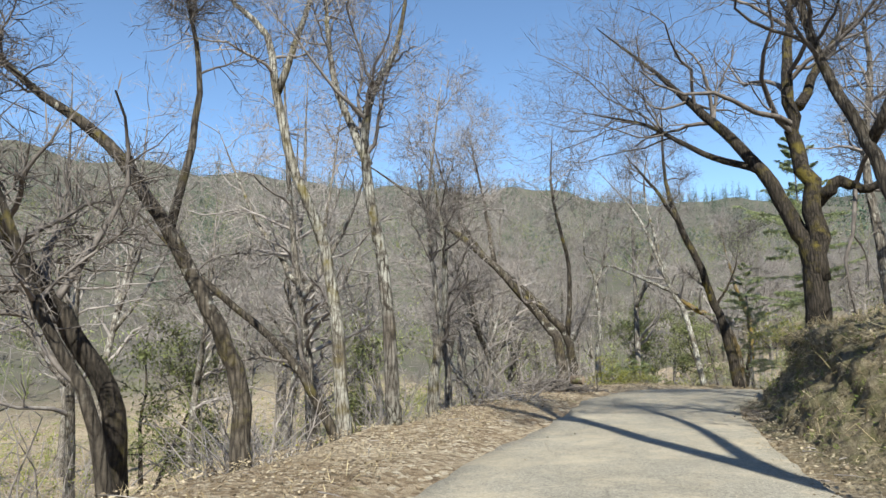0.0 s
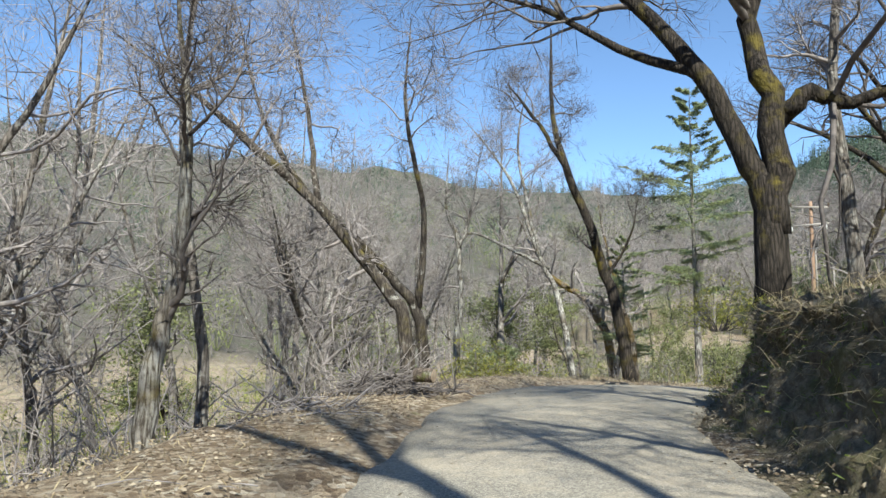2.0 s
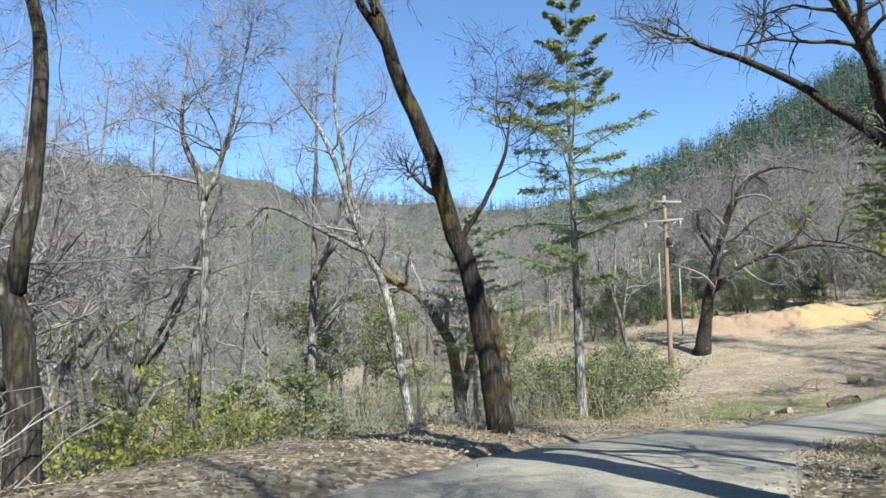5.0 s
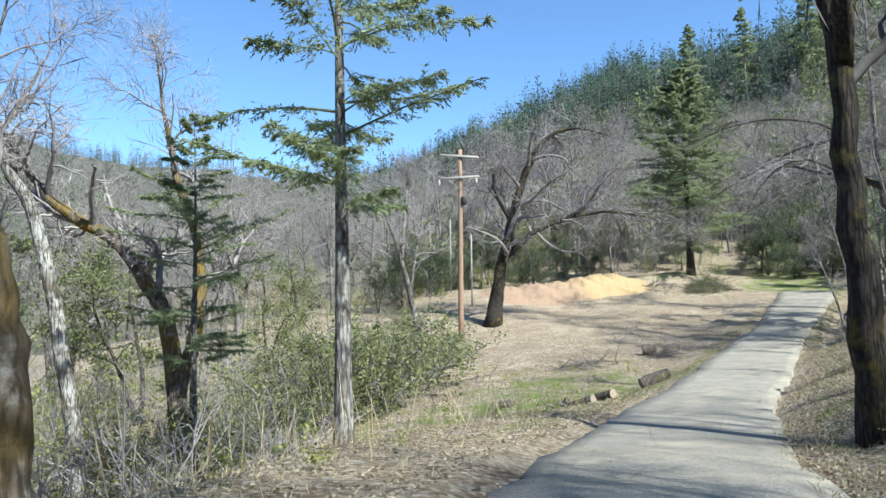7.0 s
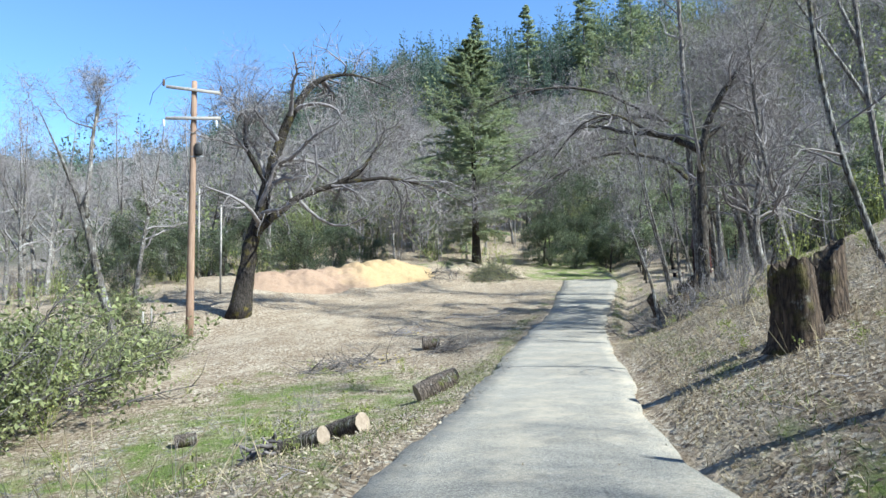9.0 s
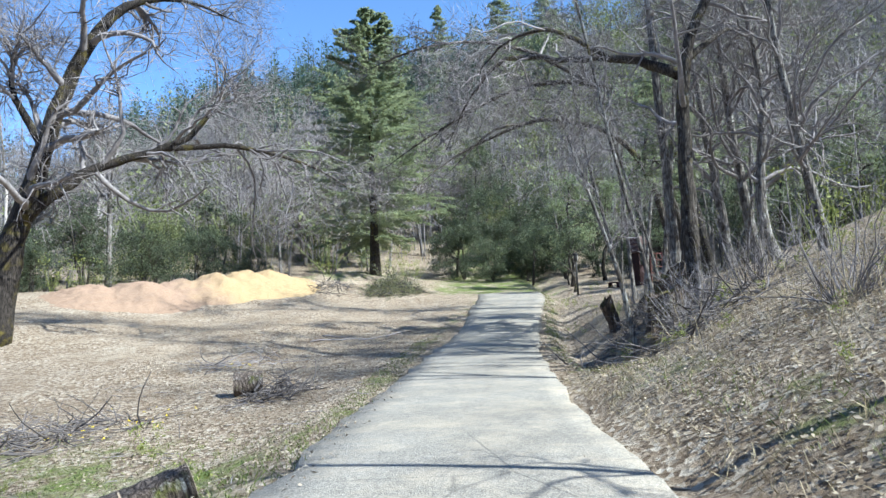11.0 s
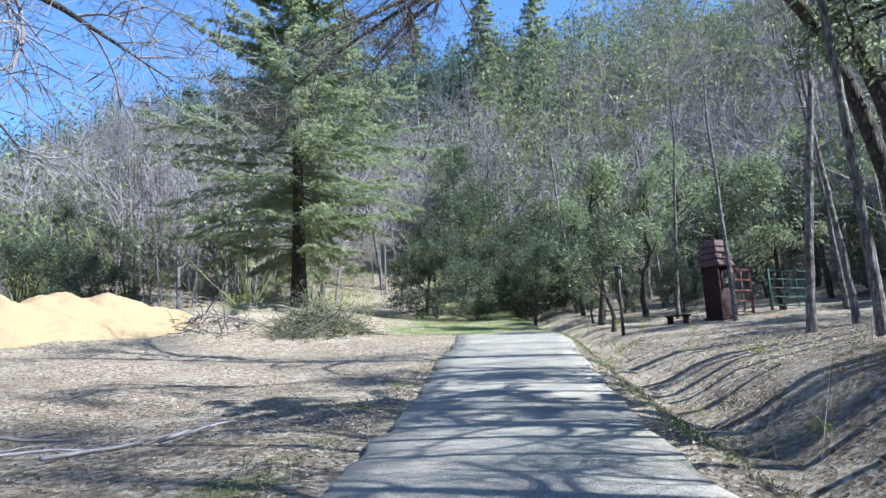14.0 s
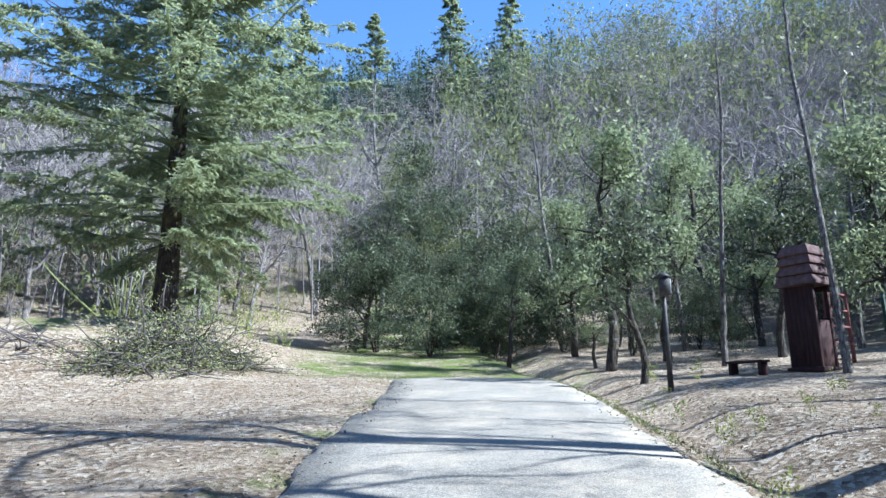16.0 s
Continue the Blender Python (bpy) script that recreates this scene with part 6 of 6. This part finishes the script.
for x, y, turn, size in [(35.4, 45.4, -28, 1.9), (36.3, 44.5, -12, 1.5), (37.3, 44.7, 18, 1.4), (36.0, 45.9, -40, 1.1)]:
    rng = np.random.RandomState(int(100 * x))
    k = np.linspace(-0.5, 0.5, 7)
    bend = 0.06 * size * np.cumsum(rng.normal(size=7))
    px, py = x + size * k * math.cos(radians(turn)) - bend * math.sin(radians(turn)), y + size * k * math.sin(radians(turn)) + bend * math.cos(radians(turn))
    branch = thing("fallen_branch", "long pale fallen branch on the leafy yard", "branch", (x, y, ground_at(x, y)), 0, "fallen branches on the yard")
    line = np.stack([px - x, py - y, height(px, py) - ground_at(x, y) + 0.03 + 0.03 * np.abs(rng.normal(size=7))], 1)
    part("stick", Shape().tubes(line[None], np.linspace(0.026, 0.01, 7)[None], 7), TWIG_FAR, branch)
    twig = np.stack([line[3], line[3] + [0.2 * size * math.cos(radians(turn + 35)), 0.2 * size * math.sin(radians(turn + 35)), 0.04], line[3] + [0.36 * size * math.cos(radians(turn + 25)), 0.36 * size * math.sin(radians(turn + 25)), 0.05]])
    part("twig", Shape().tubes(twig[None], np.array([[0.012, 0.009, 0.005]]), 5), TWIG_FAR, branch)
debris("brush_pile", "dark twig litter behind the logs", (24.0, 40.4), 1.5, 0.22, 160, 98, 0.012, TWIG_DARK)


def stump(name, label, foot, wide, tall, seed, tilt=(0, 0), slant=0.25, group=""):
    """A broken stump with flared roots and a ragged top."""
    rng = np.random.RandomState(seed)
    ob = thing(name, label, "stump", (*foot, ground_at(*foot) - 0.12), 0, group)
    sides, rows = 22, 14
    turn = np.linspace(0, 2 * np.pi, sides, endpoint=False)
    u = np.linspace(0, 1, rows)[:, None]
    lobes = 1 + 0.1 * np.sin(3 * turn + seed)[None] + 0.07 * np.sin(7 * turn + 2 * seed)[None]
    r = 0.5 * wide * lobes * (1 + 0.4 * np.exp(-9 * u) * (1 + 0.5 * np.sin(5 * turn + seed)[None])) * (1 - 0.12 * u) * (1 + 0.03 * rng.normal(size=(rows, sides)))
    top = tall * (1 + slant * np.cos(turn + 0.7)[None] * u + 0.04 * rng.normal(size=(1, sides)) * u**3)
    ring = np.stack([r * np.cos(turn)[None] + tilt[0] * u, r * np.sin(turn)[None] + tilt[1] * u, u * top], -1)
    i = np.arange(rows * sides).reshape(rows, sides)
    nxt = np.roll(i, -1, 1)
    part("bark", Shape().put(ring, np.stack([i[:-1], nxt[:-1], nxt[1:], i[1:]], -1).reshape(-1, 4)), STUMP_BARK, ob)
    rim = ring[-1]
    bowl = 0.45 * (rim - rim.mean(0)) + rim.mean(0) - [0, 0, 0.12 * tall]
    k = np.arange(sides)
    n2 = (k + 1) % sides
    part("broken_top", Shape().put(np.vstack([rim, bowl, bowl.mean(0, keepdims=True) - [0, 0, 0.05]]), [np.stack([k, n2, n2 + sides, k + sides], 1), np.stack([k + sides, n2 + sides, 0 * k + 2 * sides], 1)]), STUMP_BARK, ob, "hollow rotten top", False)
    return ob


STUMPS = "old stumps above the lane"
stump("old_stump", "tall dark rotten stump with moss on the slope", (20.3, 27.45), 0.6, 1.16, 3, (-0.05, 0.05), 0.03, STUMPS)
stump("old_stump", "smaller charred stump behind the tall one", (21.25, 27.3), 0.46, 1.0, 4, (0.1, 0), 0.2, STUMPS)
stump("broken_trunk", "thin dark broken trunk standing on the slope", (16.9, 25.5), 0.16, 1.6, 9, (0.03, 0), 0.03, STUMPS)
stump("old_stump", "leaning forked dark stump by the ditch", (35.8, 36.1), 0.32, 0.78, 5, (-0.25, 0.2), 0.22, STUMPS)
stump("old_stump", "broken stump beside the forked one", (36.15, 35.75), 0.26, 0.55, 6, (0.25, -0.15), 0.25, STUMPS)
stump("old_stump", "big mossy root stump sprouting saplings", (31.9, 33.7), 0.7, 0.85, 7, (0, 0), 0.12, STUMPS)
stump("old_stump", "massive mossy stump deep in the shade", (33.6, 34.0), 0.75, 1.1, 8, (0.1, 0.1), 0.2, STUMPS)


# ---- the booth by the lane's end ----
def booth(x, y, turn):
    ob = thing("booth", "narrow dark red wooden booth with stepped shingle roof", "booth", (x, y, ground_at(x, y) - 0.03), turn)
    w, d, h = 0.72, 0.72, 1.72
    for sx in (-1, 1):
        for sy in (-1, 1):
            part("corner_post", Shape().box((0.09, 0.09, h), (sx * (w / 2 - 0.045), sy * (d / 2 - 0.045), h / 2)), RED_WOOD, ob)
    for n in range(6):
        part("board", Shape().box((0.104, 0.025, 1.02), (-w / 2 + 0.085 + 0.11 * n, -d / 2 + 0.03, 0.51)), RED_WOOD, ob)
        part("board", Shape().box((0.104, 0.025, h), (-w / 2 + 0.085 + 0.11 * n, d / 2 - 0.03, h / 2)), RED_WOOD, ob)
    for sx in (-1, 1):
        part("side_panel", Shape().box((0.03, d - 0.19, 1.02), (sx * (w / 2 - 0.04), 0, 0.51)), RED_WOOD, ob)
    part("sill", Shape().box((w, 0.16, 0.05), (0, -d / 2 + 0.02, 1.06)), RED_WOOD, ob)
    part("header", Shape().box((w, 0.09, 0.1), (0, -d / 2 + 0.03, h - 0.03)), RED_WOOD, ob)
    part("mullion", Shape().box((0.05, 0.05, 0.64), (0.05, -d / 2 + 0.04, 1.39)), RED_WOOD, ob)
    for n, (size, z) in enumerate([(0.96, 1.78), (0.88, 2.0), (0.82, 2.22), (0.76, 2.42)]):
        course = Shape()
        k = 0.5 * size
        t = 0.5 * (size - 0.18)
        corners = [(-k, -k, z), (k, -k, z), (k, k, z), (-k, k, z), (-t, -t, z + 0.17), (t, -t, z + 0.17), (t, t, z + 0.17), (-t, t, z + 0.17), (-k, -k, z - 0.04), (k, -k, z - 0.04), (k, k, z - 0.04), (-k, k, z - 0.04)]
        course.put(corners, [np.array([(0, 1, 5, 4), (1, 2, 6, 5), (2, 3, 7, 6), (3, 0, 4, 7), (4, 5, 6, 7), (8, 9, 1, 0), (9, 10, 2, 1), (10, 11, 3, 2), (11, 8, 0, 3), (11, 10, 9, 8)])])
        part("roof_course", course, RED_ROOF, ob, "dusty red shingle course", False)
    part("floor_plinth", Shape().box((0.84, 0.84, 0.1), (0, 0, 0.03)), RED_WOOD, ob)
    return ob


shed = booth(57.3, 42.4, 62)
shed.matrix_basis = shed.matrix_basis @ Matrix.Diagonal((0.95, 0.95, 1.08, 1))


def rail_gate(name, label, at, turn, wide, tall, rails, bars, material, thick=0.045):
    ob = thing(name, label, "gate", (*at, ground_at(*at)), turn)
    for sx in (-1, 1):
        part("upright", Shape().box((thick * 1.6, thick * 1.6, tall + 0.1), (sx * wide / 2, 0, tall / 2)), material, ob)
    for n in range(rails):
        part("rail", Shape().box((wide, thick, thick), (0, 0, 0.12 + (tall - 0.16) * n / (rails - 1))), material, ob)
    for n in range(bars):
        part("bar", Shape().box((thick * 0.8, thick * 0.8, tall - 0.1), (-wide / 2 + wide * (n + 1) / (bars + 1), 0, tall / 2)), material, ob)
    return ob


rail_gate("red_gate", "faded red ladder-like gate beside the booth", (58.6, 41.8), -28, 0.95, 1.7, 5, 1, RED_PAINT)
rail_gate("green_gate", "dark green rail gate behind the red one", (59.2, 40.3), -35, 2.0, 1.4, 5, 2, GREEN_PAINT)
bench = thing("bench", "low dark wooden bench beside the booth", "bench", (56.6, 43.7, ground_at(56.6, 43.7)), 60)
part("seat", Shape().box((0.9, 0.3, 0.05), (0, 0, 0.27)), RED_WOOD, bench)
for sx in (-0.36, 0.36):
    part("leg", Shape().box((0.07, 0.26, 0.28), (sx, 0, 0.11)), RED_WOOD, bench)
lamp = thing("lamp_post", "thin dark post with a small lantern box", "lamp post", (54.1, 44.9, ground_at(54.1, 44.9) - 0.1), 20)
part("post", Shape().tubes(np.array([[(0, 0, 0), (0.01, 0, 1.1), (0, 0, 2.3)]]), np.array([[0.06, 0.05, 0.045]]), 10), DARK_IRON, lamp)
part("lantern", Shape().box((0.26, 0.2, 0.36), (-0.16, 0, 2.12), bevel=0.03), DARK_IRON, lamp)
part("panel", Shape().box((0.2, 0.02, 0.28), (-0.16, -0.105, 2.12)), LAMP_GLASS, lamp, "pale lantern panel")
part("cap", Shape().tubes(np.array([[(-0.1, 0, 2.3), (-0.1, 0, 2.42)]]), np.array([[0.22, 0.03]]), 12), DARK_IRON, lamp)
for n, (x, y, tall) in enumerate([(31.5, 60.1, 5.2), (33.4, 66.0, 6.0), (23.7, 52.85, 1.2), (24.7, 54.2, 1.0)]):
    stake = thing("wooden_post", "thin weathered pale wooden post in the yard", "post", (x, y, ground_at(x, y) - 0.1), 0, "posts in the yard")
    part("post", Shape().tubes(np.array([[(0, 0, 0), (0.01 * tall, 0, 0.5 * tall), (0.02 * tall, 0.01, tall)]]), np.array([[0.06, 0.055, 0.05]]) * (1.0 if tall > 3 else 0.8), 8), ARM_WOOD, stake)


# ---- ground cover ----
cover = np.random.RandomState(500)


def litter(name, label, spots, material, size, group=""):
    n = len(spots)
    shape = Shape()
    spots = spots + [0, 0, 0.012] + np.abs(cover.normal(size=(n, 1))) * [[0, 0, 0.012]]
    shape.leaves(spots, cover.normal(size=(n, 3)) * [1, 1, 0.25], unit(cover.normal(size=(n, 3)) * 0.45 + [0, 0, 1]), size * cover.uniform(0.6, 1.4, n), 0.6 * size * cover.uniform(0.7, 1.3, n), 0.2)
    return tagged(part(name, shape, material), label, "leaves", kind="stuff")


def blades(name, label, spots, tall, width, material, lean=0.5, category="grass"):
    n = len(spots)
    shape = Shape()
    h = tall * cover.uniform(0.4, 1.3, n)
    way = unit(np.column_stack([lean * cover.normal(size=(n, 2)), np.ones(n)]))
    mid = spots + way * (0.55 * h)[:, None]
    tip = mid + unit(way + np.column_stack([0.9 * lean * cover.normal(size=(n, 2)), -0.2 * np.ones(n)])) * (0.5 * h)[:, None]
    shape.leaves(spots - [0, 0, 0.02], tip - spots, unit(cover.normal(size=(n, 3))), np.linalg.norm(tip - spots, axis=1), 2.4 * width, 0.3)
    return tagged(part(name, shape, material), label, category, kind="stuff")


litter("fallen_leaves", "tan fallen oak leaves along the lane's verges",
       np.concatenate([scatter(cover, 9000, (-2, 24), (1.9, 4.4)), scatter(cover, 2600, (-2, 12), (-2.6, -1.5)), scatter(cover, 900, (11, 20), (-1.7, -1.1)), scatter(cover, 2500, (-2, 20), (-7.4, -4.6)), scatter(cover, 26000, (20, 46), (-7, -1.3)), scatter(cover, 6000, (22, 40), (1.4, 5.0)), scatter(cover, 9000, (31, 50), (2.0, 10)),
                       scatter(cover, 13000, (44, 64), (1.6, 9.0)), scatter(cover, 13000, (44, 74), (-7, -1.8)), scatter(cover, 9000, (60, 80), (1.5, 14)), scatter(cover, 900, (0, 70), (-1.7, 1.7)), scatter(cover, 4000, (20, 79), (1.9, 1.4), 0.6), scatter(cover, 4000, (20, 79), (-1.9, -1.45), 0.6)]), DEAD_LEAVES, 0.041)
blades("dry_grass", "dry pale grass and roots on the cut bank",
       np.concatenate([scatter(cover, 3500, (-2, 20), (-7.5, -4.6)), scatter(cover, 24000, (22, 50), (-7, -1.2)), scatter(cover, 5500, (21, 37), (1.5, 6.5)), scatter(cover, 2500, (-2, 30), (2.0, 4.5))]), 0.15, 0.0034, DRY_GRASS, 0.9)
blades("green_grass", "short green grass in patches beside the lane",
       np.concatenate([scatter(cover, 8000, (31, 48), (2.2, 9)), scatter(cover, 3000, (30, 60), (1.65, 2.3)), scatter(cover, 2500, (30, 62), (-2.3, -1.7)), scatter(cover, 3500, (60, 80), (-2.6, -1.7)), scatter(cover, 9000, (79.5, 100), (-4, 6)), scatter(cover, 1500, (22, 34), (2.5, 7))]), 0.1, 0.0035, GREEN_GRASS, 0.6)
blades("weeds", "thin dry weed stalks standing along the verge", np.concatenate([scatter(cover, 260, (22, 34), (2.0, 4.5)), scatter(cover, 300, (26, 46), (-6, -2.2)), scatter(cover, 200, (44, 62), (-5, -2.4))]), 0.7, 0.004, DRY_GRASS, 0.25, "weeds")
flat, out = bank_points[:, 2:].reshape(-1, 3), bank_ways[:, 2:].reshape(-1, 3)
share = np.tile(np.interp(np.arange(bank_points.shape[1] - 2), [0, 8, 20, 25, 30, 42], [0.4, 0.2, 0.5, 2.6, 2.0, 0.9]), bank_points.shape[0])
pick = cover.choice(len(flat), 7500, p=share / share.sum())
edge, straw = flat[pick], unit(out[pick] * 0.8 + cover.normal(size=(7500, 3)) * 0.6 + [0, 0, 0.15])
ln = cover.uniform(0.06, 0.34, len(edge))
hang = edge + straw * (0.5 * ln)[:, None]
tagged(part("hanging_straw", Shape().spikes(edge - 0.03 * straw, hang, hang + unit(straw + [0, 0, -1.1]) * (0.55 * ln)[:, None], 0.0028), DRY_GRASS), "dry straw and thin roots hanging over the bank", "straw", kind="stuff")
pick = cover.choice(len(flat), 700, p=share / share.sum())
edge, straw = flat[pick], unit(out[pick] * 0.7 + cover.normal(size=(700, 3)) * 0.7)
ln = cover.uniform(0.2, 0.6, 700)
hang = edge + straw * (0.5 * ln)[:, None]
tagged(part("bank_roots", Shape().spikes(edge - 0.03 * straw, hang, hang + unit(straw + cover.normal(size=(700, 3)) * 0.5 + [0, 0, -0.5]) * (0.5 * ln)[:, None], 0.005), DRY_GRASS), "long pale dry roots and stalks on the bank", "roots", kind="stuff")
pick = cover.choice(len(flat), 5500, p=share / share.sum())
tagged(part("bank_leaves", Shape().leaves(flat[pick] + 0.015 * out[pick], cover.normal(size=(5500, 3)) + [0, 0, -0.4], unit(out[pick] + 0.5 * cover.normal(size=(5500, 3))), 0.055 * cover.uniform(0.5, 1.5, 5500), 0.028, 0.2), DEAD_LEAVES), "dead leaves caught on the bank", "leaves", kind="stuff")
pick = cover.choice(len(flat), 4000)
tagged(part("bank_moss", Shape().leaves(flat[pick] + 0.01 * out[pick], unit(out[pick] + 0.8 * cover.normal(size=(4000, 3))), cover.normal(size=(4000, 3)), 0.07 * cover.uniform(0.5, 1.5, 4000), 0.012, 0.2), GREEN_GRASS), "short grass and moss tufts on the bank", "grass", kind="stuff")
flowers = np.concatenate([scatter(cover, 26, (47.5, 50), (4.8, 6.4)), scatter(cover, 10, (54.2, 54.8), (5.7, 6.3))])
tagged(part("yellow_flowers", Shape().leaves(np.repeat(flowers, 5, 0) + [0, 0, 0.1], cover.normal(size=(180, 3)) * [1, 1, 0.4], cover.normal(size=(180, 3)) * 0.3 + [0, 0, 1], 0.035, 0.025), plain("yellow_petals", (0.6, 0.45, 0.02), (0.8, 0.65, 0.05))), "small yellow wildflowers in the grass", "flowers", kind="stuff")
sticks = scatter(cover, 1500, (-2, 78), (-6, 8))
sticks = sticks[np.abs(along(sticks[:, 0], sticks[:, 1])[1]) > 1.8]
way = unit(cover.normal(size=sticks.shape) * [1, 1, 0.08]) * cover.uniform(0.1, 0.5, (len(sticks), 1))
tagged(part("fallen_twigs", Shape().spikes(sticks + [0, 0, 0.02], sticks + 0.5 * way + [0, 0, 0.03], sticks + way + [0, 0, 0.02], 0.007), TWIG), "fallen grey twigs on the ground", "twigs", kind="stuff")
